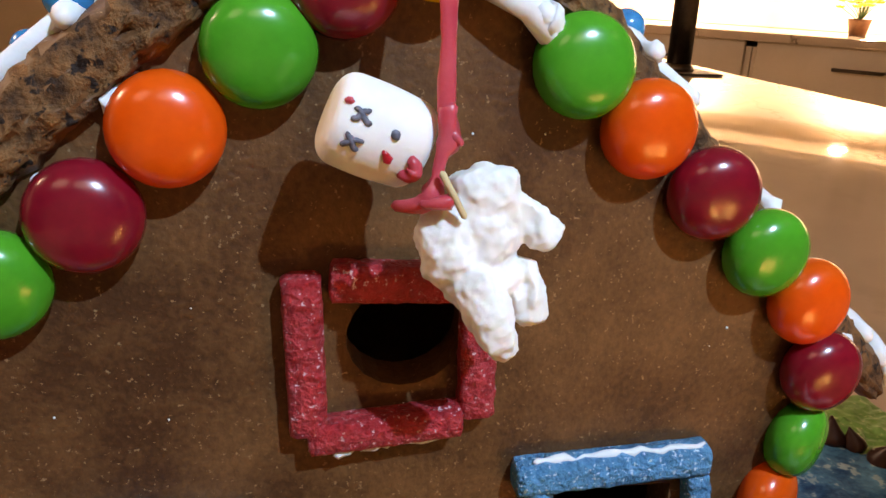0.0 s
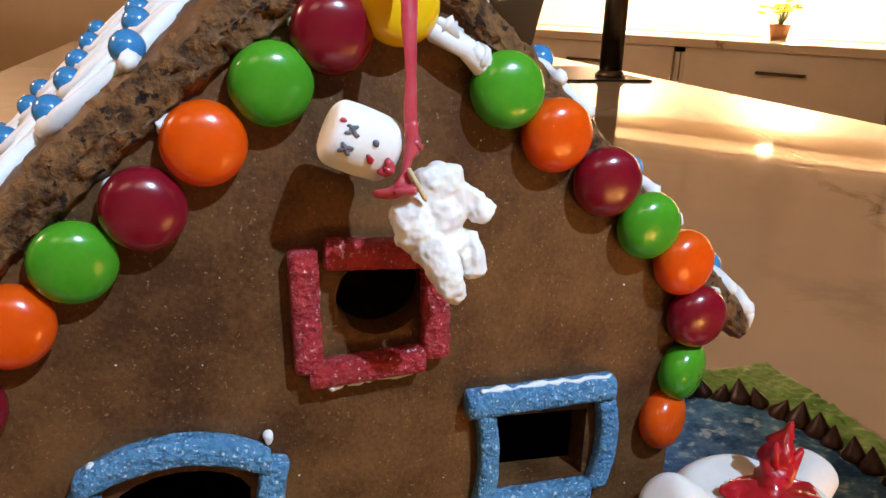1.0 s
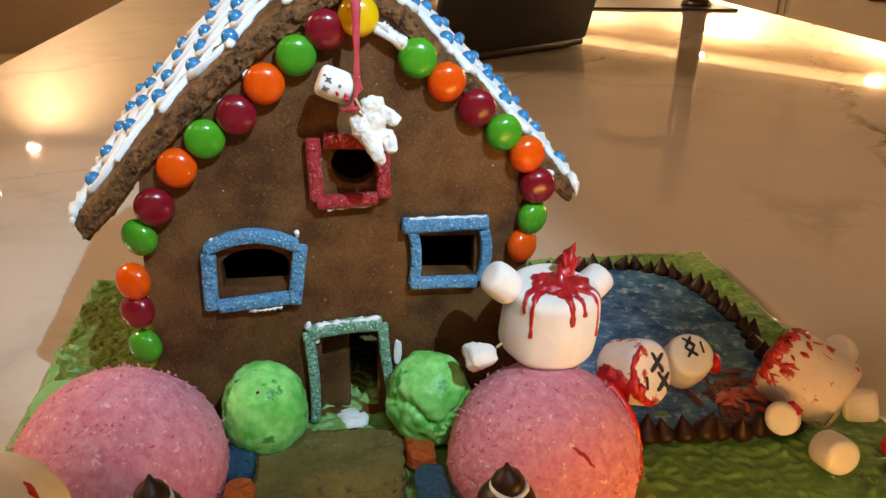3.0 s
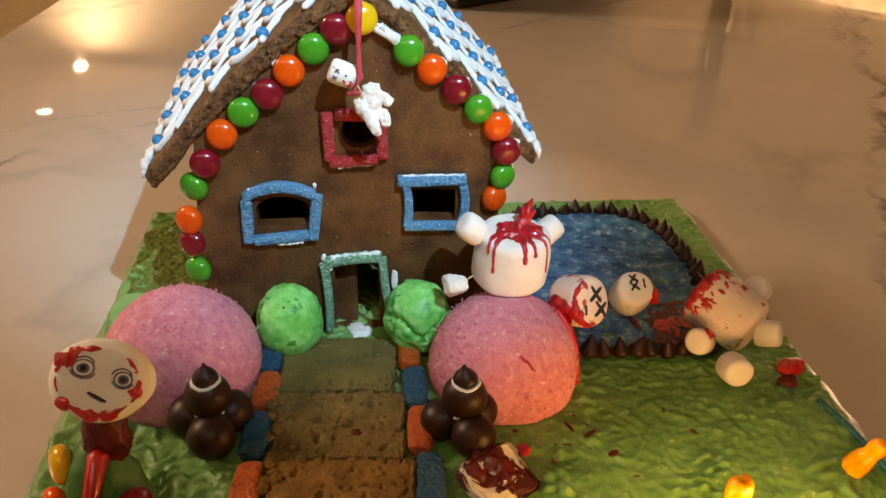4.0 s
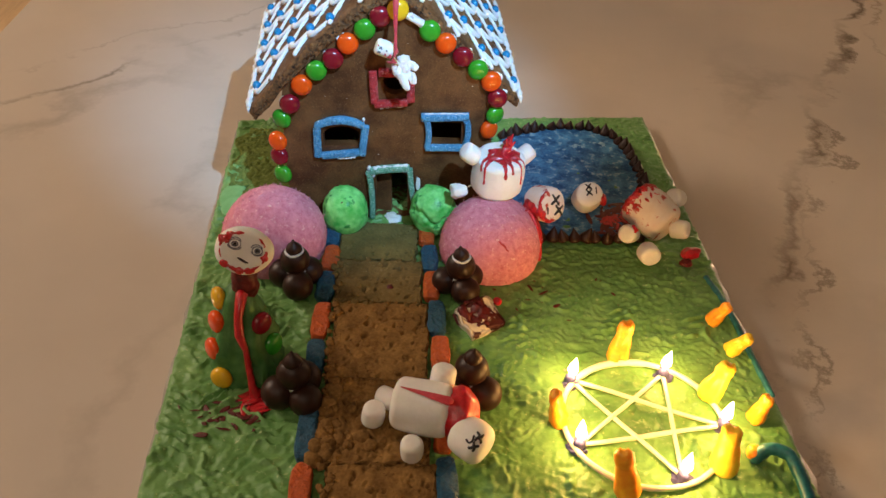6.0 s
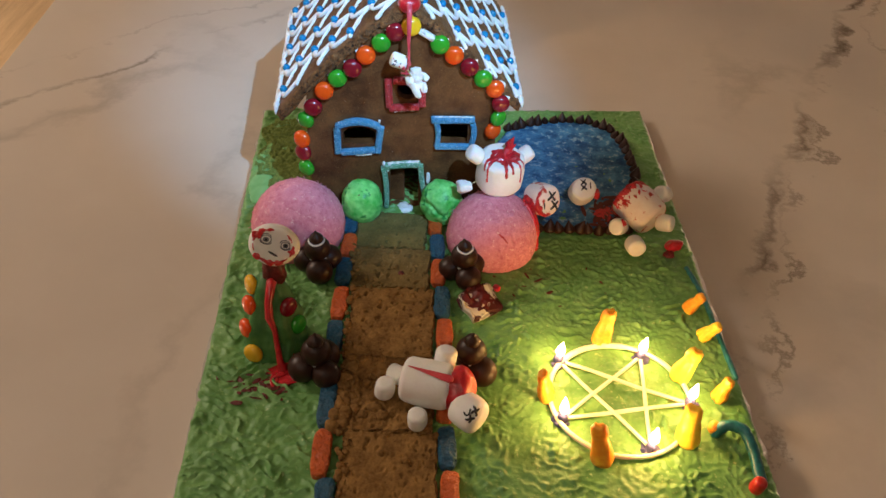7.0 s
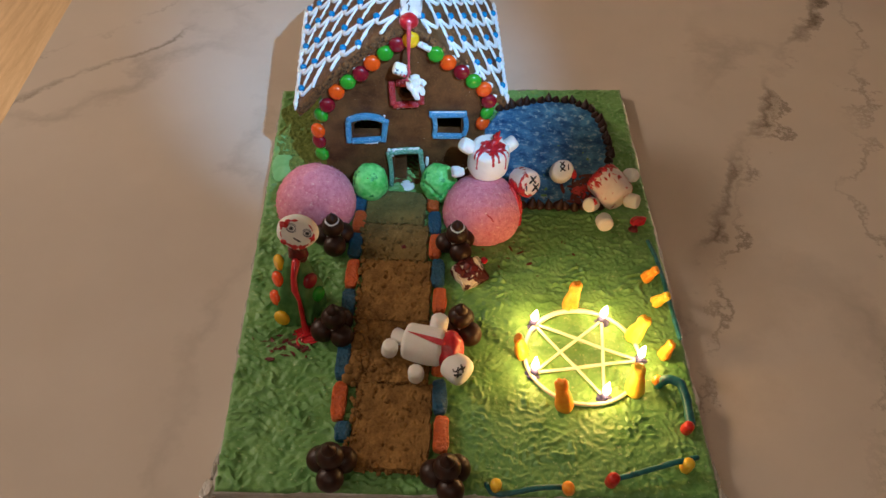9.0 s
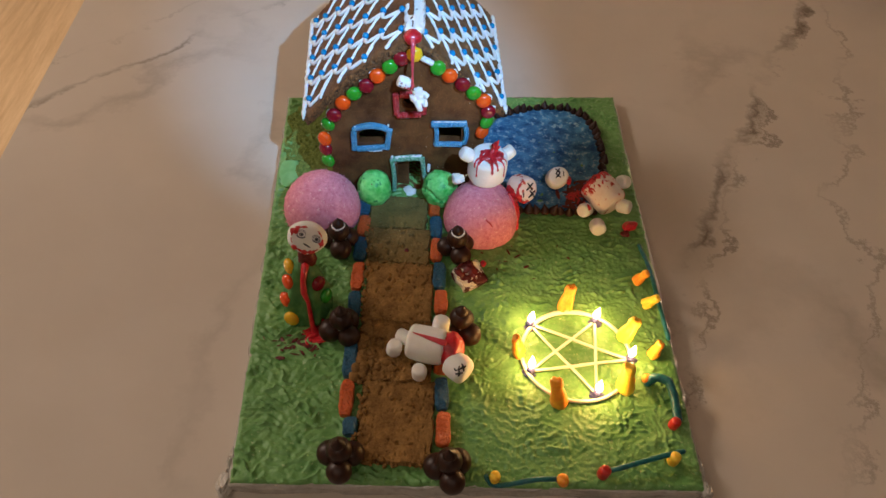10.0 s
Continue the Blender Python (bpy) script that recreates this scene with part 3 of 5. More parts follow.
pearl_mesh = None
for p in roof_icing(-1, 0.012, 0.026, 0.009, 0.003) + roof_icing(1, 0.016, 0.032, 0.016, -0.003):
    if pearl_mesh is None:
        pearl_mesh = part("sugar_pearl", ball(0.0028, sub=3), CANDY["blue"], house)
        pearl_mesh.location = p
    else:
        ob = new("sugar_pearl", pearl_mesh.data)
        ob.parent, ob.location = house, p

# ridge and eave icing
bm = block(0.0165, 0.124, 0.0035, 0.0015, cuts=30, amount=0.0020, scale=260, m=pose(-0.0005, 0.080, 0.1662))
part("ridge_icing", bm, ICING, house, "rough white icing along the ridge")
for side in (-1, 1):
    pts = [on_roof(side, slope(side) - 0.001, FRONT[side] + 0.003 + 0.127 * k / 40, 0.0003) + Vector((0, 0, 0.0012 * math.sin(k * 1.9))) for k in range(41)]
    part("eave_icing", tube(pts, [0.0019 + 0.0007 * math.sin(k * 2.3) for k in range(41)], 8, jitter=0.3), ICING, house, "white icing along the eave")
    for k in range(5):
        y = FRONT[side] + 0.002 + 0.026 * k
        p = on_roof(side, slope(side), y, 0)
        part("icicle", tube([p, p + Vector((0.0003 * side, 0, -0.0016)), p + Vector((0.0004 * side, 0, -0.0032 - 0.003 * (k % 2)))], [0.0012, 0.0008, 0.0003], 7), ICING, house)

# candy trim
TRIM_L = ((-0.0102, 0.1495, "red"), (-0.0197, 0.1416, "green"), (-0.0302, 0.1327, "orange"), (-0.0397, 0.1228, "red"), (-0.0504, 0.1149, "green"), (-0.0602, 0.1054, "orange"), (-0.0687, 0.0921, "red"), (-0.0752, 0.0807, "green"), (-0.0792, 0.0644, "orange"), (-0.0792, 0.0530, "red"), (-0.0782, 0.0386, "green"))
TRIM_R = ((0.0198, 0.1406, "green"), (0.0298, 0.1327, "orange"), (0.0408, 0.1238, "red"), (0.0508, 0.1149, "green"), (0.0598, 0.1069, "orange"), (0.0646, 0.0950, "red"), (0.0640, 0.0822, "green"), (0.0608, 0.0713, "orange"))
lens_mesh = {}


def candy(colour, parent, m):
    """A lentil-shaped sugar-shelled sweet; its flat axis is the local z."""
    if colour not in lens_mesh:
        prof = [(0.0002, -0.0042)]
        for k in range(1, 16):
            a = -math.pi / 2 + math.pi * k / 16
            prof.append((0.0067 * math.cos(a) ** 0.72, 0.0042 * math.sin(a)))
        prof.append((0.0002, 0.0042))
        ob = part("candy", lathe(prof, 32), CANDY[colour], parent)
        lens_mesh[colour] = ob.data
    else:
        ob = new("candy", lens_mesh[colour])
        ob.parent = parent
    ob.matrix_basis = m
    return ob


for k, (x, z, c) in enumerate(TRIM_L + TRIM_R):
    corner = z < 0.085
    side = -1 if x < 0 else 1
    yy = 0.0088 if not corner else 0.0105
    candy(c, house, pose(x, yy, z, 90 + random.uniform(-8, 8), 0, (random.uniform(-8, 8) if not corner else 34 * side)))
    wide = random.uniform(0.0040, 0.0054) if side < 0 else random.uniform(0.0040, 0.0050)
    part("icing_dab", ball(wide if not corner else 0.0038, 0.0013, 230, k, 0.8, m=pose(x + 0.0021 * side * (0 if corner else 1) - (0.003 * side if corner else 0), (0.0135 if corner else 0.0112), z + 0.0018 * (0 if corner else 1)) @ Matrix.Diagonal((1, 0.7, 1, 1)), sub=4), ICING, house)
part("candy_chip", ball(0.0008, sub=2, m=pose(0.0650, 0.0066, 0.0828)), INK, house, "small dark chip in a green sweet")
candy("yellow", house, pose(0.0005, 0.0085, 0.1540, 78, 0, 4))
part("apex_gumdrop", ball(0.0074, 0.0006, 150, 3, 0.8, m=pose(-0.001, 0.0115, 0.168)), BLOOD, house, "glossy dark red sweet on the ridge")
pts = [(0.006, 0.0085, 0.150), (0.012, 0.0085, 0.1475), (0.0165, 0.009, 0.143)]
part("icing_seam", tube(pts, [0.0016, 0.0022, 0.0016], 8, jitter=0.5), ICING, house)


def strip(p, q, wide, colour, deep=0.0042, seed=0.0, bow=0.0, n=14):
    """A sugared strip from p to q on the front wall, (x, z) pairs."""
    a, b = Vector((p[0], 0, p[1])), Vector((q[0], 0, q[1]))
    d = (b - a).normalized()
    up = Vector((-d.z, 0, d.x))
    n = 22
    bm = bmesh.new()
    rings = []
    for i in range(n + 3):
        f = min(max((i - 1) / n, 0.0), 1.0)
        shrink = 0.72 if i in (0, n + 2) else 1.0
        c = a.lerp(b, f) + up * bow * (1 - 4 * (f - 0.5) ** 2) + d * (0.0004 * (i == n + 2) - 0.0004 * (i == 0))
        ring = []
        for k in range(16):
            t = 2 * math.pi * k / 16
            u, w = math.cos(t), math.sin(t)
            u, w = math.copysign(abs(u) ** 0.6, u), math.copysign(abs(w) ** 0.6, w)
            g = 1 + 0.10 * noise.noise(Vector((seed, f * 14, k * 0.9)))
            ring.append(bm.verts.new(c + up * u * wide / 2 * shrink * g + Vector((0, w * deep / 2 * shrink * g, 0))))
        rings.append(ring)
    for p0, p1 in zip(rings, rings[1:]):
        for k in range(16):
            bm.faces.new((p0[k], p0[(k + 1) % 16], p1[(k + 1) % 16], p1[k]))
    bm.faces.new(rings[0])
    bm.faces.new(rings[-1][::-1])
    bm.transform(Matrix.Translation((0, WALL_Y - deep / 2 + 0.0006, 0)))
    return part("sour_strip", bm, SOUR[colour], house)


W = 0.0052
strip((-0.0155, 0.1140), (-0.0147, 0.0925), W, "red", 0.0048, 1)
strip((-0.0115, 0.1135), (0.0065, 0.1125), W, "red", 0.0050, 2)
strip((0.0080, 0.1120), (0.0085, 0.0930), W, "red", 0.0046, 3)
strip((-0.0145, 0.0915), (0.0060, 0.0925), W * 0.9, "red", 0.0052, 4)
strip((-0.0530, 0.0740), (-0.0535, 0.0530), W, "blue", 0.0046, 5)
strip((-0.0540, 0.0755), (-0.0222, 0.0755), W, "blue", 0.0050, 6, 0.0046)
strip((-0.0212, 0.0752), (-0.0242, 0.0535), W, "blue", 0.0046, 7)
strip((-0.0505, 0.0535), (-0.0262, 0.0555), W * 0.9, "blue", 0.0048, 8)
strip((0.0155, 0.0815), (0.0465, 0.0816), W, "blue", 0.0052, 9)
strip((0.0190, 0.0790), (0.0195, 0.0588), W * 0.8, "blue", 0.0044, 10, 0.0012)
strip((0.0455, 0.0785), (0.0450, 0.0588), W * 0.85, "blue", 0.0044, 11, 0.0016)
strip((0.0188, 0.0585), (0.0432, 0.0580), W * 0.85, "blue", 0.0048, 12)
strip((-0.0200, 0.0400), (-0.0185, 0.0020), W * 0.8, "green", 0.0050, 13, 0.0010)
strip((-0.0190, 0.0405), (0.0075, 0.0425), W, "green", 0.0052, 14, 0.0008)
strip((0.0080, 0.0415), (0.0125, 0.0080), W * 0.8, "green", 0.0050, 15, -0.0008)


# ---- the garden things ----
def child(name, bm, material, parent, m, label=""):
    if material is INK and name.startswith("ink"):
        m = m @ Matrix.Diagonal((1, 0.35, 1, 1))
    ob = part(name, bm, material, parent, label)
    ob.matrix_basis = m
    return ob


def draw_on(name, material, parent, target, pts, r, label="", sink=0.35, seg=7, jitter=0.25):
    """A stroke of ink or gel that clings to a part: points near its skin, in the thing's own space, are laid onto it."""
    m = target.matrix_basis
    tree = BVHTree.FromPolygons([m @ v.co for v in target.data.vertices], [p.vertices[:] for p in target.data.polygons])
    line = smooth(pts, 6) if len(pts) > 2 else [Vector(pts[0]).lerp(Vector(pts[1]), k / 8) for k in range(9)]
    rs = [r] * len(line) if not hasattr(r, "__len__") else [float(np.interp(k / (len(line) - 1), [i / (len(r) - 1) for i in range(len(r))], r)) for k in range(len(line))]
    out_pts = []
    for p, q in zip(line, rs):
        place, normal, _, _ = tree.find_nearest(p)
        out_pts.append(place + normal * q * (1 - 2 * sink) * 0.5)
    return part(name, tube(out_pts, rs, seg, jitter=jitter), material, parent, label)


def smooth(points, n=8):
    """A curve through the points."""
    p = [Vector(q) for q in points]
    p = [p[0]] + p + [p[-1]]
    out_pts = []
    for i in range(1, len(p) - 2):
        for k in range(n):
            f = k / n
            a, b, c, d = p[i - 1:i + 3]
            out_pts.append(0.5 * (2 * b + (c - a) * f + (2 * a - 5 * b + 4 * c - d) * f * f + (3 * b - a - 3 * c + d) * f ** 3))
    return out_pts + [p[-2]]


def coconut_ball(at, r, seed, cut=0.28):
    t = thing("coconut_cake", "pink coconut-covered cake dome on the frosting", "cake", "pink cakes", at)
    bm = bmesh.new()
    bmesh.ops.create_icosphere(bm, subdivisions=6, radius=r)
    for v in bm.verts:
        if v.co.z < -cut * r:
            v.co.z = -cut * r
        p = v.co * 420 + Vector((seed, 0, 0))
        v.co *= 1 + 0.018 * noise.noise(v.co * 45 + Vector((seed, 1, 2))) + 0.022 * max(0, noise.noise(p)) + 0.012 * noise.noise(p * 2.1)
        v.co.z += cut * r
    cake = part("cake", bm, COCONUT, t)
    shred = []
    for k in range(240):
        a, b = random.uniform(0, 2 * math.pi), math.asin(random.uniform(-0.2, 1))
        d = Vector((math.cos(a) * math.cos(b), math.sin(a) * math.cos(b), math.sin(b)))
        p = d * r * 1.012 + Vector((0, 0, cut * r))
        q = p + d * 0.0003 + Vector((random.uniform(-1, 1), random.uniform(-1, 1), random.uniform(-1, 1))) * 0.0012
        shred.append(tube([p, (p + q) / 2 + d * 0.0003, q], 0.00028, 4))
    tagged(part("coconut_fuzz", join(*shred), COCONUT, t), kind="stuff")
    return t, cake


left_cake = coconut_ball((-0.081, -0.026, 0.0), 0.0345, 1.0)
right_cake, right_dome = coconut_ball((0.0645, -0.030, 0.0), 0.0340, 6.0, 0.24)
for line, r in (((( 0.024, 0.006, 0.034), (0.030, -0.004, 0.025), (0.033, -0.008, 0.014), (0.034, -0.010, 0.003)), (0.0026, 0.0014, 0.0009, 0.0018)),
                (((0.026, 0.012, 0.031), (0.033, 0.002, 0.018), (0.034, -0.001, 0.004)), (0.0030, 0.0014, 0.0010)),
                (((0.028, 0.010, 0.030), (0.033, 0.008, 0.020), (0.034, 0.006, 0.012)), (0.0024, 0.0012, 0.0006)),
                (((0.002, -0.024, 0.030), (0.006, -0.026, 0.027), (0.008, -0.027, 0.024)), (0.0003, 0.0007, 0.0003))):
    draw_on("red_drip", BLOOD, right_cake, right_dome, line, r, jitter=0.5)


def bush(at, r, seed, label, mark):
    t = thing("green_sweet", label, "sweet", "bushes by the door", at)
    bm = bmesh.new()
    bmesh.ops.create_icosphere(bm, subdivisions=5, radius=r)
    for v in bm.verts:
        d = v.co.normalized()
        v.co *= 1 + 0.06 * noise.noise(d * 2.2 + Vector((seed, 0, 0))) + 0.05 * abs(noise.noise(d * 4.5 + Vector((0, seed, 0)))) + 0.012 * noise.noise(d * 14)
        if not mark:
            g = d.z - 0.15 + 0.22 * math.sin(d.x * 4 + 1) + 0.15 * noise.noise(d * 6)
            front = min(1.0, max(0.0, 0.2 - d.y))
            v.co *= 1 - front * (0.20 * math.exp(-(g / 0.09) ** 2) + 0.16 * max(0, noise.noise(d * 7 + Vector((4, 0, 0)))) * (g < 0))
        v.co.z = (max(v.co.z, -0.9 * r) + 0.9 * r) * 1.16
    part("sweet", bm, GREENCANDY, t)
    if mark:
        child("dark_mark", tube([(0, 0, -0.0010), (0.0002, 0, 0.0012)], 0.0006, 6), DARKBLOOD, t, pose(-0.001, -0.0100, 1.88 * r))
    return t


bush((-0.0350, -0.0045, 0.0), 0.0156, 2.0, "bright green round sweet with a small dark mark, by the door", True)
bush((0.0258, -0.0035, 0.0), 0.0160, 5.0, "bright green dented lumpy sweet beside the door", False)
part("doorstep_icing", ball(0.0062, 0.0016, 180, 4, 0.45, m=pose(-0.004, 0.0085, 0.0005)), ICING, house, "white icing smear on the doorstep")
part("icing_smear", ball(0.0042, 0.0018, 260, 8, 1.0, m=pose(0.0140, 0.0096, 0.029) @ Matrix.Diagonal((0.38, 0.2, 1.2, 1))), ICING, house)
def icing_line(p, q, r, seed):
    """An uneven thin line of icing along the top of a strip."""
    rng = random.Random(seed)
    n = 18
    pts = [(p[0] + (q[0] - p[0]) * k / n, 0.0082 + rng.uniform(-0.0004, 0.0006), p[1] + (q[1] - p[1]) * k / n + rng.uniform(-0.0003, 0.0003)) for k in range(n + 1)]
    part("icing_smear", tube(pts, [r * rng.uniform(0.35, 1.2) for k in range(n + 1)], 7, jitter=0.8), ICING, house)


icing_line((0.018, 0.0842), (0.046, 0.0842), 0.0006, 1)
icing_line((-0.016, 0.0432), (0.006, 0.0448), 0.0013, 2)
icing_line((0.007, 0.1515), (0.0165, 0.1440), 0.0019, 3)
icing_line((-0.011, 0.0893), (0.004, 0.0900), 0.0007, 4)
icing_line((-0.040, 0.0512), (-0.029, 0.0520), 0.0008, 5)
for x, z, r in ((-0.0222, 0.0800, 0.0010), (-0.0515, 0.0787, 0.0009), (-0.0165, 0.0372, 0.0011), (-0.0198, 0.0430, 0.0013)):
    part("icing_smear", ball(r, r * 0.5, 400, x * 900, 1.4, m=pose(x, 0.0092, z), sub=3), ICING, house)
# small sugar flecks on the front wall
flecks = []
for k in range(34):
    x, z = random.uniform(-0.066, 0.055), random.uniform(0.01, 0.135)
    if abs(x) < 0.062 * (1 - max(0, z - 0.085) / 0.085) and not any(inside(x, z, w) for w in (LEFT_WIN, RIGHT_WIN, RED_WIN, DOOR_OPEN)):
        flecks.append(ball(random.uniform(0.0001, 0.00026), m=pose(x, WALL_Y - 0.0001, z), sub=1))
tagged(part("sugar_flecks", join(*flecks), ICING, house), kind="stuff")


def ink_cross(parent, target, m, r=0.0024, w=0.00045, material=None):
    """Two crossing pen strokes on a part."""
    for sx in (-1, 1):
        draw_on("ink_stroke", material or INK, parent, target, [m @ Vector((-r * sx, 0, -r)), m @ Vector((r * sx * 0.95, 0, r))], (w, w * 1.15, w * 0.8), jitter=0.5)


def torn(r, seed, flat, m):
    """A torn lump of marshmallow."""
    bm = ball(r, r * 0.18, 260, seed, flat, sub=4)
    for v in bm.verts:
        d = v.co.normalized()
        v.co += d * r * (0.16 * abs(noise.noise(v.co * 700 + Vector((seed, 0, 0)))) + 0.10 * noise.noise(v.co * 1500) - 0.06)
    bm.transform(m)
    return bm


def hanging_figure():
    """A torn marshmallow body and a marshmallow head on a red string from the gable."""
    t = thing("hanging_marshmallow_figure", "small torn white marshmallow figure hung on red licorice string", "marshmallow figure", at=(0.0008, 0.010, 0.158))
    o = Matrix.Translation((0, -0.010, -0.158))
    string = tube(smooth([(-0.0004, 0.009, 0.173), (0.0000, 0.0015, 0.1700), (0.0000, -0.0015, 0.162), (-0.0002, -0.0045, 0.151), (-0.0001, -0.0055, 0.1445), (-0.0002, -0.0060, 0.1385)], 5),
                  [0.0017] * 10 + [0.0016, 0.0015, 0.0014, 0.0013, 0.0012, 0.0011, 0.0010, 0.0009, 0.0009, 0.0008, 0.0009, 0.0009, 0.0010, 0.0010, 0.0010, 0.0010], 10, 0.42, 0.15)
    child("string", string, LICORICE, t, o, "red licorice string")
    child("knot", join(tube(smooth([(0.0001, -0.0060, 0.1390), (0.0002, -0.0064, 0.1362), (-0.0006, -0.0068, 0.1340), (-0.0012, -0.0072, 0.1312), (-0.0022, -0.0074, 0.1292), (-0.0052, -0.0056, 0.1284)], 4),
                            [0.0009] * 6 + [0.0010, 0.0008, 0.0006, 0.0006, 0.0007, 0.0008, 0.0010, 0.0012, 0.0012, 0.0011, 0.0010, 0.0009, 0.0008, 0.0007, 0.0006], 9, 0.7, 0.9),
                       tube([(0.0003, -0.0062, 0.1366), (0.0014, -0.0068, 0.1354)], [0.0007, 0.0004], 7, jitter=0.8),
                       tube([(-0.0026, -0.0080, 0.1292), (0.0000, -0.0088, 0.1298)], [0.0006, 0.0008], 7, jitter=0.9)), LICORICE, t, o, "frayed red licorice knot")
    head = child("head", marshmallow(0.0049, 0.0112, 0.00045, 2, 0.26), MARSH, t, o @ pose(-0.0121, -0.0030, 0.1379, 0, 112, 6), "white marshmallow head with ink marks")
    for x, z, r, ry in ((-0.0086, 0.1390, 0.0010, 10), (-0.0101, 0.1350, 0.0010, 30)):
        ink_cross(t, head, o @ pose(x, -0.0098, z, -8, ry, 0), r, 0.00030, FADED_INK)
    draw_on("ink_dot", FADED_INK, t, head, [o @ Vector((-0.0053, -0.0095, 0.1366)), o @ Vector((-0.0051, -0.0095, 0.1362))], 0.0005)
    draw_on("red_spot", BLOOD, t, head, [o @ Vector((-0.0067, -0.0095, 0.1338)), o @ Vector((-0.0062, -0.0095, 0.1328))], (0.0003, 0.0006))
    draw_on("red_spot", LICORICE, t, head, [o @ Vector((-0.0036, -0.0090, 0.1330)), o @ Vector((-0.0030, -0.0088, 0.1312)), o @ Vector((-0.0050, -0.0085, 0.1300))], (0.0006, 0.0011, 0.0006))
    draw_on("red_spot", LICORICE, t, head, [o @ Vector((-0.0113, -0.0090, 0.1412)), o @ Vector((-0.0108, -0.0090, 0.1410))], 0.0004)
    def lump(x, z, rx, rz, y=-0.0055, ry=0.0030, lean=0.0, seed=1):
        return ball(1.0, 0.16, 1.3, seed, 1.0, m=pose(x, y, z, 0, lean, 0) @ Matrix.Diagonal((rx, ry, rz, 1)), sub=4)
    body = join(lump(0.0046, 0.1254, 0.0047, 0.0074, lean=4, seed=2),
                lump(0.0046, 0.1300, 0.0041, 0.0030, ry=0.0028, lean=-8, seed=7),
                lump(0.0008, 0.1240, 0.0034, 0.0052, ry=0.0036, lean=-6, seed=4),
                lump(0.0046, 0.1200, 0.0046, 0.0036, seed=9),
                tube([(0.0080, -0.0052, 0.1288), (0.0102, -0.0058, 0.1270), (0.0114, -0.0066, 0.1248)], [0.0016, 0.0018, 0.0020], 12, jitter=0.35),
                tube([(0.0034, -0.0072, 0.1210), (0.0048, -0.0084, 0.1172), (0.0062, -0.0086, 0.1142), (0.0070, -0.0078, 0.1122)], [0.0026, 0.0026, 0.0022, 0.0017], 12, jitter=0.45),
                tube([(0.0092, -0.0050, 0.1210), (0.0102, -0.0062, 0.1182), (0.0106, -0.0060, 0.1156)], [0.0019, 0.0024, 0.0021], 12, jitter=0.5, seed=4))
    rough_up(body, 0.0007, 420, 3)
    ob = child("body", body, MARSH, t, o, "torn white marshmallow body")
    skin = ob.modifiers.new("skin", "REMESH")
    skin.mode, skin.voxel_size, skin.use_smooth_shade = "VOXEL", 0.0003, True
    soft = ob.modifiers.new("soften", "SMOOTH")
    soft.iterations, soft.factor = 2, 0.5
    pits = bpy.data.textures.new("torn_skin", "CLOUDS")
    pits.noise_scale, pits.noise_depth = 0.0012, 4
    torn_skin = ob.modifiers.new("torn_skin", "DISPLACE")
    torn_skin.texture, torn_skin.strength, torn_skin.mid_level = pits, 0.0007, 0.5
    child("pick", tube([(-0.0008, -0.0086, 0.1326), (0.0016, -0.0092, 0.1282)], 0.0004, 6), WOODPICK, t, o, "short wooden pick")


hanging_figure()

# the front of the house stands a little askew: its right side is set further back


def askew(p):
    return Vector((p.x, p.y + 0.06 * p.x * max(0.0, 1 - max(0.0, p.y) / 0.14), p.z))


for ob in house.children:
    if ob.matrix_basis == Matrix():
        for v in ob.data.vertices:
            v.co = askew(v.co)
    else:
        ob.matrix_basis = Matrix.Translation(askew(ob.location)) @ pose(0, 0, 0, 0, 0, 3.4) @ Matrix.Translation(-ob.location) @ ob.matrix_basis


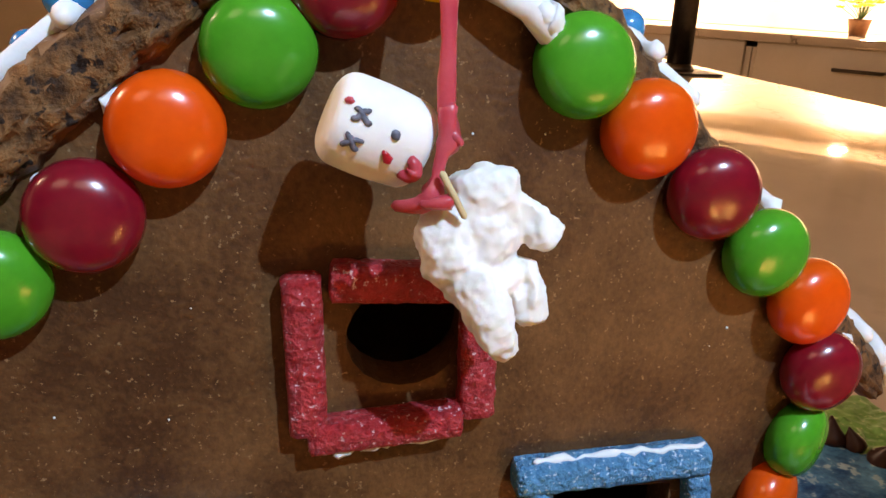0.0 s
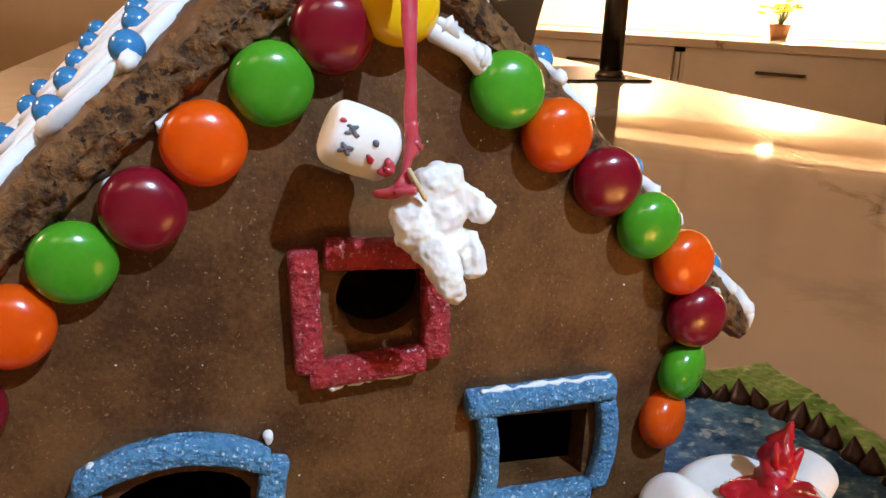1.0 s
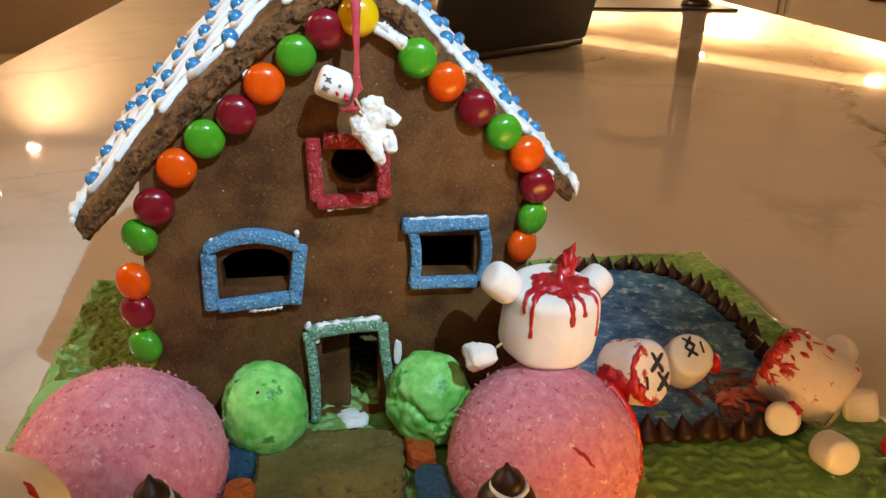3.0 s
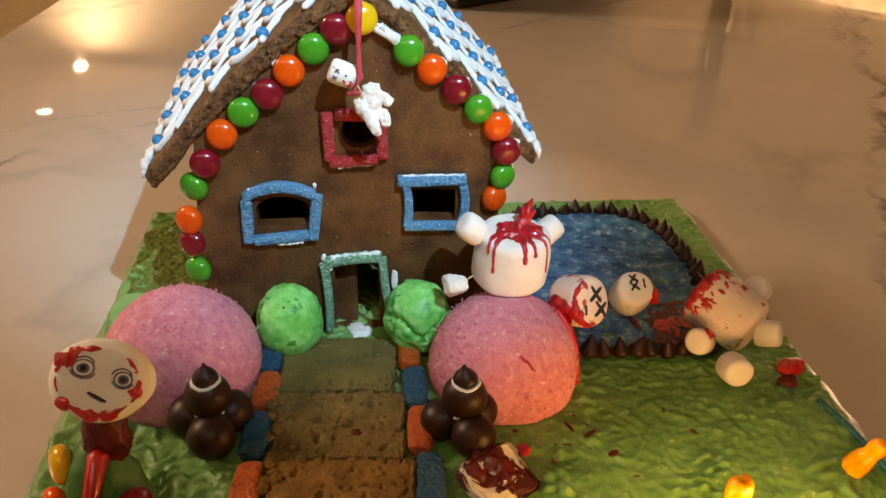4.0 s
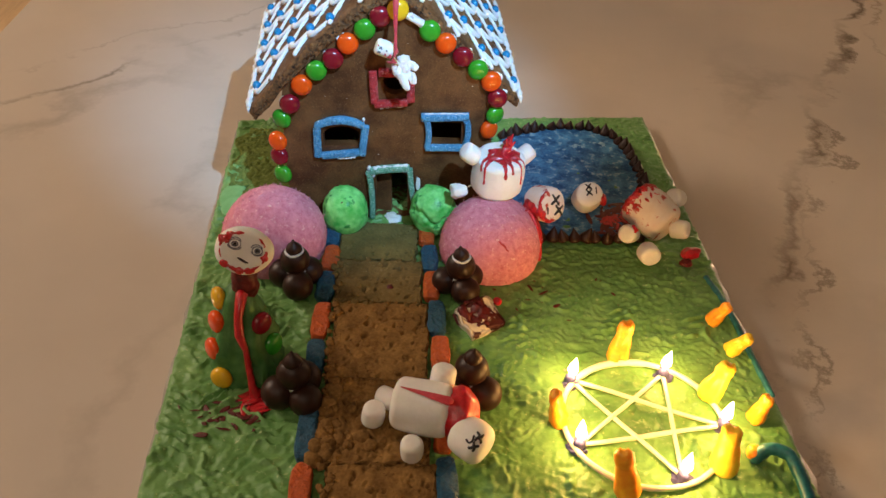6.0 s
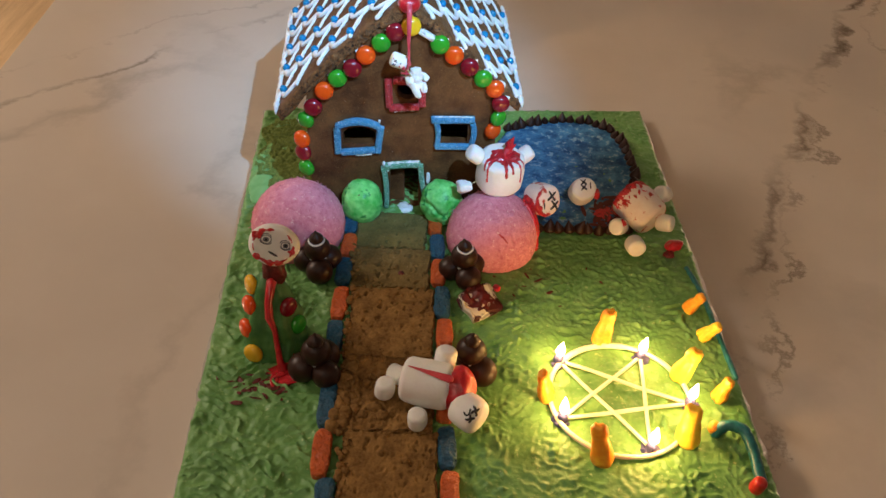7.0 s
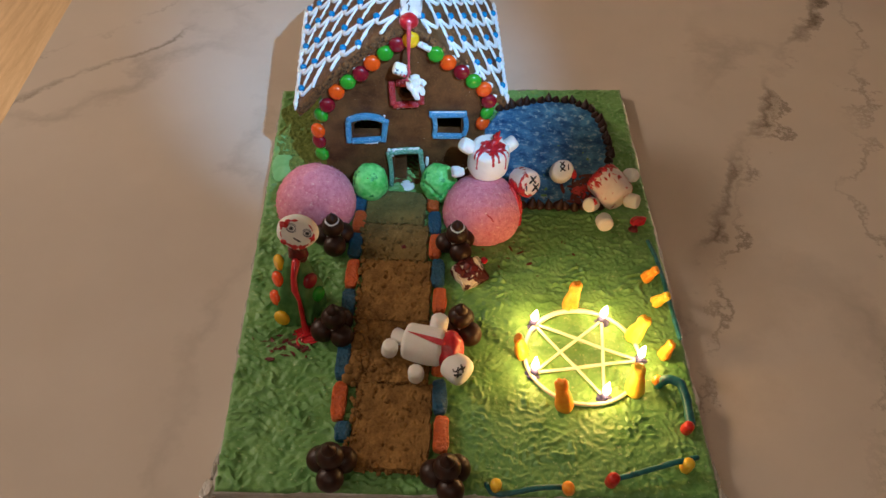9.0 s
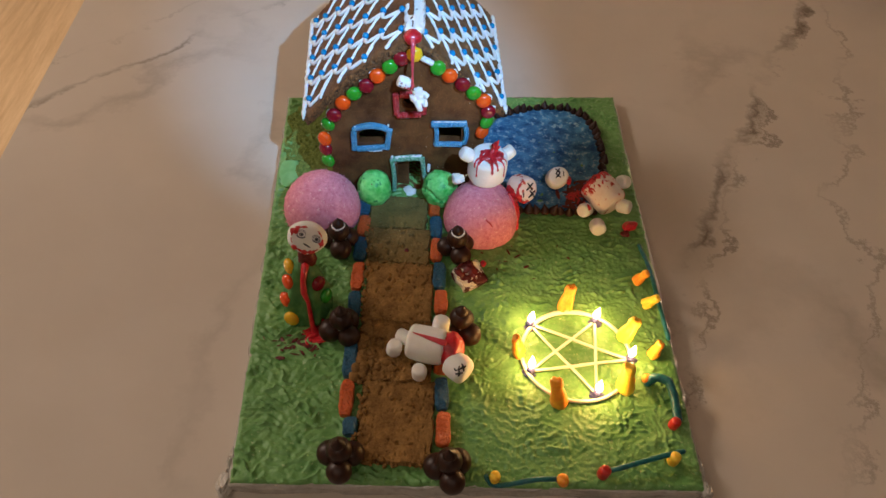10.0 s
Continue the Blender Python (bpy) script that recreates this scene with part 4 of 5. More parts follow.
def bear_figure():
    """Headless-topped marshmallow with two small ears, on the pink cake."""
    t = thing("marshmallow_bear", "large white marshmallow with small ears and red gel topping", "marshmallow figure", at=(0.0668, -0.0105, 0.0424), turn=6)
    bear_body = child("body", marshmallow(0.0178, 0.0265, 0.0007, 3, 0.20, taper=0.06, seg=48), MARSH, t, pose(0, 0, 0, 5, 3, 0))
    child("ear", marshmallow(0.0060, 0.0120, 0.0004, 5, 0.32), MARSH, t, pose(-0.0140, -0.003, 0.0250, -6, -52, 10))
    child("ear", marshmallow(0.0060, 0.0130, 0.0004, 6, 0.32), MARSH, t, pose(0.0138, 0.004, 0.0170, 0, 58, 14))
    child("arm", ball(0.0056, 0.0020, 150, 4, 0.9), MARSH, t, pose(-0.0255, -0.004, 0.0008), "torn marshmallow lump")
    child("pick", tube([(-0.019, -0.003, 0.0030), (-0.014, -0.002, 0.0055)], 0.0005, 6), WOODPICK, t, Matrix())
    pool = ball(0.0085, 0.0022, 210, 2, 0.08, m=pose(0.0030, -0.0040, 0.0266, 6, 0, 0) @ Matrix.Diagonal((1.30, 1, 1, 1)))
    child("red_gel", pool, BLOOD, t, Matrix(), "pool of red gel")
    spike = join(tube(smooth([(0.0020, -0.001, 0.0262), (0.0048, 0, 0.0292), (0.0062, 0.001, 0.0325), (0.0074, 0.001, 0.0358), (0.0088, 0.001, 0.0392)], 5), [0.0034] * 6 + [0.0030, 0.0028, 0.0026, 0.0025, 0.0025, 0.0024, 0.0023, 0.0021, 0.0020, 0.0018, 0.0015, 0.0013, 0.0010, 0.0008, 0.0006], 11, 0.7, 1.1),
                 tube([(0.0066, -0.001, 0.0300), (0.0098, -0.001, 0.0345)], [0.0020, 0.0006], 8, 0.7, 1.0, 3), tube([(0.0060, 0, 0.0320), (0.0046, 0, 0.0362)], [0.0016, 0.0005], 8, 0.7, 1.0, 6))
    rough_up(spike, 0.0006, 520, 2)
    child("red_spike", spike, BLOOD, t, Matrix(), "upright lump of red gel")
    for ang, reach, low, w in ((-140, 0.0155, 0.0205, 0.0008), (-128, 0.0160, 0.0125, 0.0010), (-84, 0.0165, 0.0180, 0.0014), (-68, 0.0165, 0.0205, 0.0011), (-46, 0.0170, 0.0105, 0.0009), (-30, 0.0165, 0.0200, 0.0007)):
        c, sn = math.cos(radians(ang)), math.sin(radians(ang))
        draw_on("red_drip", BLOOD, t, bear_body, [(0.001, -0.003, 0.0280), (c * reach * 0.7, sn * reach * 0.7, 0.0272), (c * (reach + 0.001), sn * (reach + 0.001), max(low, 0.0235)), (c * 0.019, sn * 0.019, low)], (w * 2.6, w * 2.0, w * 1.3, w * 0.8, w * 0.9), jitter=0.7, sink=0.8)


bear_figure()


def pond_heads():
    t = thing("cut_marshmallow", "cut marshmallow with black ink crosses and red gel by the pond", "marshmallow", "cut marshmallows by the pond", (0.1045, -0.0230, 0.0368), 0)
    tilt = pose(0, 0, 0, -24, 0, 34) @ pose(0, 0, 0, 0, 8, 0) @ Matrix.Scale(0.92, 4)
    head = child("head", marshmallow(0.0126, 0.0190, 0.0006, 4, 0.20, seg=36), MARSH_PINK, t, tilt @ pose(0, 0.0190, 0, 90, 0, 0))
    for x, z in ((0.0025, 0.0035), (0.0048, -0.0046)):
        ink_cross(t, head, tilt @ pose(x, -0.0010, z, 0, 12, 0), 0.0034, 0.0008)
    draw_on("ink_stroke", INK, t, head, [tilt @ Vector((-0.0055, 0, -0.0055)), tilt @ Vector((-0.0052, 0, -0.001))], 0.0006)
    child("red_gel", ball(0.0082, 0.0026, 150, 3, 0.32), BLOOD, t, tilt @ pose(-0.0118, 0.0105, -0.003, 0, 78, 0), "red gel")
    for a0, a1, w in ((110, 170, 0.0010), (165, 235, 0.0019), (185, 225, 0.0016), (228, 262, 0.0011)):
        draw_on("red_gel", BLOOD, t, head, [tilt @ Vector((0.0112 * math.cos(radians(a0 + (a1 - a0) * k / 4)), 0.0012, 0.0112 * math.sin(radians(a0 + (a1 - a0) * k / 4)))) for k in range(5)], (w * 0.5, w, w * 1.2, w, w * 0.5), jitter=0.9, sink=0.55)
    draw_on("red_drip", BLOOD, t, head, [tilt @ Vector((-0.009, 0.0, -0.004)), tilt @ Vector((-0.0085, 0.0, -0.0078)), tilt @ Vector((-0.0062, 0, -0.0105))], (0.0022, 0.0014, 0.0008), jitter=0.9, sink=0.6)
    t = thing("cut_marshmallow", "pale marshmallow with small ink crosses standing in the pond", "marshmallow", "cut marshmallows by the pond", (0.1375, 0.0170, 0.0022), 0)
    tilt = pose(0, -0.002, 0.0165, -56, 0, 8)
    head = child("head", marshmallow(0.0100, 0.0165, 0.0006, 9, 0.20, seg=36), MARSH, t, tilt @ pose(0, 0.0125, 0, 90, 0, 0))
    for x, z in ((-0.0005, 0.0050), (-0.0008, 0.0006)):
        ink_cross(t, head, tilt @ pose(x, -0.0042, z), 0.0020, 0.0006)
    draw_on("ink_stroke", INK, t, head, [tilt @ Vector((0.0045, -0.0042, -0.0005)), tilt @ Vector((0.0048, -0.0042, 0.0042))], 0.0005)
    child("red_gel", ball(0.0050, 0.0018, 150, 7, 0.5), BLOOD, t, tilt @ pose(0.0092, 0.001, -0.003, 0, 80, 0), "red gel")


pond_heads()


def fallen_figure():
    t = thing("marshmallow_torso", "headless marshmallow torso smeared with red gel, at the pond's edge", "marshmallow figure", at=(0.1735, -0.0150, 0.002))
    lie = pose(0.0140, -0.0025, 0.0135, -76, 0, 40)
    torso = child("torso", marshmallow(0.0150, 0.0310, 0.0008, 11, 0.16, seg=48), MARSH_PINK, t, lie)
    rng = random.Random(21)
    for k in range(84):
        a, u = radians(rng.gauss(-95, 48)), rng.random() ** 2.2
        p = Vector((0.0150 * math.cos(a), 0.0150 * math.sin(a), 0.0302 - 0.0150 * u)) if k % 3 else Vector((rng.uniform(-0.012, 0.012), rng.uniform(-0.012, 0.012), 0.0315))
        q = p + Vector((rng.uniform(-1, 1), rng.uniform(-1, 1), rng.uniform(-1.5, 0.5))) * 0.0030
        w = rng.uniform(0.0006, 0.0028) * (1.1 - u)
        draw_on("red_gel", BLOOD, t, torso, [lie @ p, lie @ q], (w * 0.6, w, w * 0.4), jitter=0.35, sink=0.85)
    for k in range(26):
        a = radians(-180 + 7.6 * k + rng.uniform(-3, 3))
        h = rng.uniform(0.0015, 0.0060)
        p, q = (Vector((0.0150 * math.cos(a + d), 0.0150 * math.sin(a + d), z)) for d, z in ((0, 0.0300), (rng.uniform(-0.2, 0.2), 0.0300 - h)))
        draw_on("red_gel", BLOOD, t, torso, [lie @ p, lie @ q], (0.0022, 0.0018, 0.0006), jitter=0.35, sink=0.85)
    child("red_gel", ball(0.0128, 0.0022, 170, 6, 0.14), BLOOD, t, lie @ pose(0, 0, 0.0307), "red gel on the cut end")
    for x, y, z, rx, rz, r in ((-0.0095, -0.0020, 0.0075, 62, -40, 0.0062), (-0.0040, -0.0190, 0.0068, 78, 5, 0.0068), (0.0268, 0.0218, 0.0205, 60, -50, 0.0062), (0.0185, 0.0040, 0.0075, 75, 60, 0.0064)):
        child("limb", marshmallow(r, 0.0130, 0.0004, x * 1000, 0.26), MARSH, t, pose(x, y, z, rx, 0, rz))
        if x < -0.005:
            child("red_gel", ball(0.0030, 0.0012, 300, 5, 0.5), BLOOD, t, pose(x, y, z, rx, 0, rz) @ pose(0.003, 0.004, 0.0100))
    child("ink_dot", ball(0.0006, sub=1), INK, t, lie @ pose(0.0045, -0.0146, 0.018))


fallen_figure()


def lying_figure():
    t = thing("lying_marshmallow_figure", "white marshmallow figure with red scarf lying on the cracker path", "marshmallow figure", at=(0.0185, -0.1815, 0.0062), turn=-13)
    t.scale = (0.87, 0.87, 0.87)
    torso = child("torso", marshmallow(0.0160, 0.0345, 0.0006, 5, 0.20, seg=48), MARSH, t, pose(-0.0175, 0.001, 0.0160, 0, 90, 0))
    sash = [Vector((-0.013 + 0.0295 * k / 10, 0.001 - 0.0165 * math.sin(radians(6 + 1.2 * k)), 0.0162 + 0.01665 * math.cos(radians(6 + 1.2 * k)))) for k in range(11)]
    child("sash", tube(sash, [0.0004 + 0.0031 * k / 10 for k in range(11)], 10, 0.22), LICORICE, t, Matrix(), "flat red strip")
    child("scarf", ball(0.0150, 0.0018, 120, 3, 1.0), BLOOD, t, pose(0.0205, 0.002, 0.0165) @ Matrix.Diagonal((0.86, 1.04, 1.0, 1)), "lumpy red gel scarf")
    head = pose(0.0335, -0.0145, 0.0135, 0, 0, -30)
    skull = child("head", marshmallow(0.0120, 0.0220, 0.0006, 8, 0.34, seg=40), MARSH, t, head @ pose(-0.0125, 0, 0, 0, 90, 0))
    f = head @ pose(0.0045, -0.0062, 0.0122, -62, 0, 28)
    ink_cross(t, skull, f @ pose(0.0038, -0.0010, 0.0020, 0, 10, 0), 0.0033, 0.0008)
    ink_cross(t, skull, f @ pose(0.0010, -0.0009, -0.0058, 0, 30, 0), 0.0030, 0.0008)
    draw_on("ink_stroke", INK, t, skull, [f @ Vector(q) for q in ((-0.0048, 0, -0.0012), (-0.0032, 0, -0.0028), (-0.0012, 0, -0.0016), (-0.0006, 0, 0.0022))], 0.0006)
    for x, y, z, rx, ry, rz, r, h in ((0.0075, 0.0165, 0.013, -20, 12, 20, 0.0078, 0.0180), (-0.0300, 0.0110, 0.0080, 0, 82, -20, 0.0066, 0.0140), (-0.0300, -0.0050, 0.0010, 0, 8, 10, 0.0070, 0.0145), (-0.0010, -0.0225, 0.0, 8, 0, 15, 0.0066, 0.0150)):
        child("limb", marshmallow(r, h, 0.0004, x * 800, 0.30), MARSH, t, pose(x, y, z, rx, ry, rz))


lying_figure()


def candy_tree():
    t = thing("candy_tree", "green icing tree with candy buttons and a marshmallow head on top", "candy tree", at=(-0.0825, -0.1350, 0.0), turn=0)
    bm = lathe([(0.0005, 0), (0.0196, 0.0), (0.0196, 0.006), (0.0182, 0.014), (0.0158, 0.025), (0.0122, 0.037), (0.0090, 0.046), (0.0050, 0.051), (0.0005, 0.053)], 40)
    bmesh.ops.subdivide_edges(bm, edges=bm.edges[:], cuts=2, use_grid_fill=True)
    for v in bm.verts:
        a = math.atan2(v.co.y, v.co.x)
        g = 1 + 0.07 * math.sin(5 * a) + 0.14 * noise.noise(v.co * 120) + 0.07 * noise.noise(v.co * 330)
        v.co.x *= g
        v.co.y *= g
        v.co.y += 0.25 * max(0, v.co.z)
    child("cone", bm, TREEGREEN, t, Matrix(), "dark green icing cone")
    child("neck", ball(0.0070, 0.0018, 150, 4, 1.7), DARKBLOOD, t, pose(0.0040, 0.0120, 0.0545), "dark red gel neck")
    face = pose(0.0060, 0.0140, 0.0750, -34, 12, -3) @ Matrix.Scale(0.90, 4)
    face_part = child("head", marshmallow(0.0165, 0.0160, 0.0007, 12, 0.42, m=Matrix.Diagonal((1.0, 0.84, 1, 1)), seg=40), MARSH, t, face @ pose(0, 0.008, 0, 90, 0, 0), "pale marshmallow slice with ink marks")
    def pen(pts, w):
        draw_on("ink_stroke", FADED_INK if w < 0.00044 else INK, t, face_part, [face @ Vector((x, -0.0095, z)) for x, z in pts], w, jitter=0.6)

    def ring_of(x, z, r, w, a0=0, a1=360):
        pen([(x + r * math.cos(radians(a0 + (a1 - a0) * k / 12)), z + r * 0.82 * math.sin(radians(a0 + (a1 - a0) * k / 12))) for k in range(13)], w)
    for x, z, q in ((-0.0050, 0.0036, 1.0), (0.0082, 0.0020, 0.86)):
        ring_of(x, z, 0.0034 * q, 0.00026)
        ring_of(x, z, 0.0016 * q, 0.00036)
        ring_of(x, z, 0.0005 * q, 0.00050)
        ring_of(x, z, 0.0042 * q, 0.00022, 200, 340)
        ring_of(x - 0.0004, z + 0.0006, 0.0040 * q, 0.00026, 30, 170)
    pen([(-0.0018, -0.0042), (0.0012, -0.0050), (0.0042, -0.0060)], 0.00045)
    pen([(-0.0010, -0.0050), (0.0032, -0.0064)], 0.00025)
    for x, z, r in ((-0.0120, 0.0052, 0.0034), (0.0122, -0.0015, 0.003), (-0.009, -0.0088, 0.003), (0.0055, -0.0100, 0.0030), (0.0005, -0.0110, 0.003), (0.0115, 0.005, 0.0014), (-0.0088, 0.0085, 0.0016)):
        child("red_gel", ball(r, 0.0011, 220, x * 700, 1.0), BLOOD, t, face @ pose(x, -0.0068, z) @ Matrix.Diagonal((1, 0.45, 0.8, 1)))
    for a0, a1, w, rr in ((120, 175, 0.0016, 0.0140), (95, 120, 0.0008, 0.0135), (-25, 12, 0.0014, 0.0140), (185, 210, 0.0006, 0.0135), (235, 292, 0.0012, 0.0138), (290, 325, 0.0008, 0.0140), (140, 160, 0.0012, 0.0110), (30, 55, 0.0006, 0.0140)):
        draw_on("red_gel", BLOOD, t, face_part, [face @ Vector((rr * math.cos(radians(a0 + (a1 - a0) * k / 4)), -0.0085, 0.84 * rr * math.sin(radians(a0 + (a1 - a0) * k / 4)))) for k in range(5)], (w * 0.4, w, w * 1.2, w * 0.8, w * 0.4), jitter=1.0, sink=0.7)
    pts = [(0.0030, 0.0050, 0.052), (0.0015, -0.0030, 0.042), (0.0022, -0.0085, 0.034), (0.0052, -0.0125, 0.026), (0.0066, -0.0170, 0.016), (0.0078, -0.0205, 0.007), (0.0095, -0.0235, 0.0022)]
    child("red_drip", tube(pts, [0.0034, 0.0024, 0.0022, 0.0014, 0.0019, 0.0018, 0.0034], 10, jitter=0.6), BLOOD, t, Matrix(), "red gel running down")
    for c, x, yy, z, rz in (("orange", -0.0135, 0.002, 0.0340, -50), ("orange", -0.0160, -0.006, 0.0205, -50), ("yellow", -0.0110, -0.0165, 0.0075, -22), ("yellow", -0.0125, 0.0110, 0.0440, -60),
                            ("red", 0.0140, 0.001, 0.0340, 55), ("green", 0.0190, 0.002, 0.0170, 60)):
        candy(c, t, pose(x * 0.90, yy * 0.92, z, 82, 0, rz) @ Matrix.Diagonal((0.98, 0.98, 0.85, 1)))


candy_tree()


def gel_splat(at, spread, n, mat, seed, label, size=1.0, flat=0.2):
    rng = random.Random(seed)
    t = thing("gel_splat", label, "gel", "red gel on the frosting", at)
    for k in range(n):
        r = rng.uniform(0.0010, 0.0036) * size
        x, y = rng.gauss(0, spread[0]), rng.gauss(0, spread[1])
        child("splash", ball(r, r * (0.35 if flat > 0.1 else 0.06), 260, k + seed, flat, sub=3), mat, t, pose(x, y, 0.0012, 0, 0, rng.uniform(0, 180)) @ Matrix.Diagonal((rng.uniform(0.8, 3.2), rng.uniform(0.6, 1), 1, 1)))


gel_splat((-0.0700, -0.1580, 0.0), (0.0042, 0.0050), 20, BLOOD, 3, "bright red gel puddle on the frosting below the tree", 1.25)
gel_splat((-0.0850, -0.1690, 0.0), (0.0120, 0.0060), 44, DARKBLOOD, 5, "dark red gel spatter on the green frosting", 0.6)
gel_splat((0.1600, 0.0080, 0.0022), (0.0080, 0.0090), 90, DARKBLOOD, 8, "dark red gel swirled in the blue pond", 0.75, 0.05)
gel_splat((0.1610, 0.0060, 0.0024), (0.0070, 0.0045), 40, BLOOD, 9, "bright red gel streaks in the blue pond", 0.7, 0.05)
gel_splat((0.0960, -0.0700, 0.0), (0.0240, 0.0180), 22, DARKBLOOD, 11, "small dark gel specks on the frosting", 0.38)


def chocolate_pile(at, turn, seed, r=0.0094):
    rng = random.Random(seed)
    t = thing("chocolate_ball_pile", "pile of milk chocolate balls with white icing, beside the path", "chocolate pile", "chocolate piles along the path", at, turn)
    spots = [(0.0092 * math.cos(a), 0.0092 * math.sin(a)) for a in (radians(30), radians(150), radians(270))]
    for x, y in spots:
        child("chocolate_ball", ball(r * rng.uniform(0.95, 1.04), 0.0002, 120, x * 900), CHOC, t, pose(x, y, r * 0.97))
    child("chocolate_ball", ball(r * 0.98, 0.0002, 120, 4), CHOC, t, pose(0, 0.0005, r * 2.38))
    for k in range(3):
        a = radians(90 + 120 * k)
        child("icing_blob", ball(0.0020, 0.0008, 200, seed + k, 0.8), ICING, t, pose(0.0045 * math.cos(a), 0.0045 * math.sin(a), r * 1.6))
    ring = [(0.0053 * math.cos(2 * math.pi * k / 16), 0.0053 * math.sin(2 * math.pi * k / 16), r * 3.16 + 0.0004 * math.sin(k)) for k in range(17)]
    if seed in (1, 4):
        child("icing_ring", tube(ring, 0.0008, 6, jitter=0.5), ICING, t, Matrix(), "thin white icing ring")
    child("chocolate_tip", lathe([(0.0003, 0), (0.0046, 0), (0.0052, 0.0012), (0.0050, 0.0028), (0.0038, 0.0048), (0.0020, 0.0062), (0.0010, 0.0076), (0.0006, 0.0086), (0.0002, 0.0089)], 22), CHOC, t, pose(0, 0.0003, r * 3.12, rng.uniform(-6, 6), rng.uniform(-6, 6), 0))


for (x, y), turn, sd in (((-0.0612, -0.0660), 10, 1), ((-0.0500, -0.1600), 40, 2), ((-0.0405, -0.2730), 0, 3), ((0.0425, -0.0700), 20, 4), ((0.0455, -0.1560), 50, 5), ((0.0370, -0.2790), 15, 6)):
    chocolate_pile((x, y, 0.0), turn, sd)


# cracker path and its sugared edging
def cracker(x0, x1, y0, y1, material, label, seed, broken=False):
    t = thing("graham_cracker", label, "cracker", "cracker path", ((x0 + x1) / 2, (y0 + y1) / 2, 0.0006), -1.5)
    bm = block(x1 - x0, y1 - y0, 0.0050, 0.0010, cuts=84, m=Matrix())
    for v in bm.verts:
        p = v.co * 1.0 + Vector((seed, seed, 0))
        e = min((x1 - x0) / 2 - abs(v.co.x), (y1 - y0) / 2 - abs(v.co.y))
        jag = noise.noise(p * 260) * 0.0012 + noise.noise(p * 90) * 0.0014
        if e < 0.004:
            v.co.x += jag
            v.co.y += jag * 0.8
        if v.co.z > 0.003:
            pit, hole = noise.noise(p * 480), noise.noise(p * 190 + Vector((9, 0, 0)))
            v.co.z += 0.0004 * noise.noise(p * 90) - 0.0034 * max(0, pit - 0.26) - 0.0060 * max(0, hole - 0.44) + 0.0002 * noise.noise(p * 900)
            if broken:
                v.co.z += 0.0020 * abs(noise.noise(p * 130)) + 0.0014 * noise.noise(p * 300)
    part("cracker", bm, material, t)
    if material is not GRAHAM_GREEN:
        for k in range(40):
            r = random.uniform(0.0008, 0.0022)
            end = random.choice((-1, 1))
            child("crumb", ball(r, r * 0.4, 500, k, 0.8, sub=2), material, t, pose(random.uniform(-0.5, 0.5) * (x1 - x0), end * (y1 - y0) / 2 + random.uniform(-0.0016, 0.0010), random.uniform(0.0015, 0.0048)))
        for k in range(90 if broken else 26):
            r = random.uniform(0.0012, 0.0052 if broken else 0.0027)
            edge = random.random() < (0.45 if broken else 0.8)
            x = -(x1 - x0) / 2 + random.uniform(-0.003, 0.004) if edge else random.uniform(-0.5, 0.5) * (x1 - x0)
            child("crumb", ball(r, r * 0.4, 500, k, 0.75, sub=2), material, t, pose(x, random.uniform(-0.5, 0.5) * (y1 - y0), 0.0045 + 0.001 * random.random(), 0, 0, random.uniform(0, 90)))
    return t


cracker(-0.0370, 0.0155, -0.0446, -0.0040, GRAHAM_GREEN, "smooth cracker tinted green, laid before the door", 1)
cracker(-0.0365, 0.0180, -0.0862, -0.0446, GRAHAM_OLIVE, "brown cracker with a greenish tint, on the frosting", 2)
cracker(-0.0350, 0.0215, -0.1496, -0.0858, GRAHAM, "brown toasted cracker with small holes, on the frosting", 3)
cracker(-0.0330, 0.0230, -0.2056, -0.1492, GRAHAM, "crumbled broken brown cracker in the path", 4, True)
cracker(-0.0300, 0.0250, -0.2730, -0.2052, GRAHAM, "brown cracker with one crumbled edge, ending the path", 5)
child("dark_spot", ball(0.0022, 0.0006, 200, 2, 0.4), DARKBLOOD, thing("gel_spot", "dark red gel spot on the cracker path", "gel", "red gel on the frosting", (-0.002, -0.071, 0.0054)), Matrix())


def soft_box(sx, sy, sz, seed):
    """A puffy jelly block with rounded edges and a grainy skin, standing on z = 0."""
    bm = bmesh.new()
    bmesh.ops.create_icosphere(bm, subdivisions=5, radius=1.0)
    for v in bm.verts:
        d = v.co.normalized()
        q = [math.copysign(abs(c) ** 0.50, c) for c in d]
        w = 1 + 0.05 * noise.noise(d * 2.5 + Vector((seed * 3.1, 0, 0)))
        v.co = Vector((q[0] * sx / 2 * w, q[1] * sy / 2, (q[2] + 1) * sz / 2))
        v.co += Vector(noise.noise_vector(v.co * 520 + Vector((seed, 0, 0)))) * 0.0004 + Vector(noise.noise_vector(v.co * 150 + Vector((seed, 5, 0)))) * 0.0009
    return bm


def sugar_brick(x, y, length, colour, turn, seed):
    t = thing("sour_candy_brick", {"teal": "dark blue", "orange": "orange"}[colour] + " sugared jelly brick edging the cracker path", "sour candy", "jelly bricks along the path", (x, y, 0.0004), turn)
    bm = soft_box(0.0108, length, 0.0076, seed)
    part("brick", bm, SOUR[colour], t)


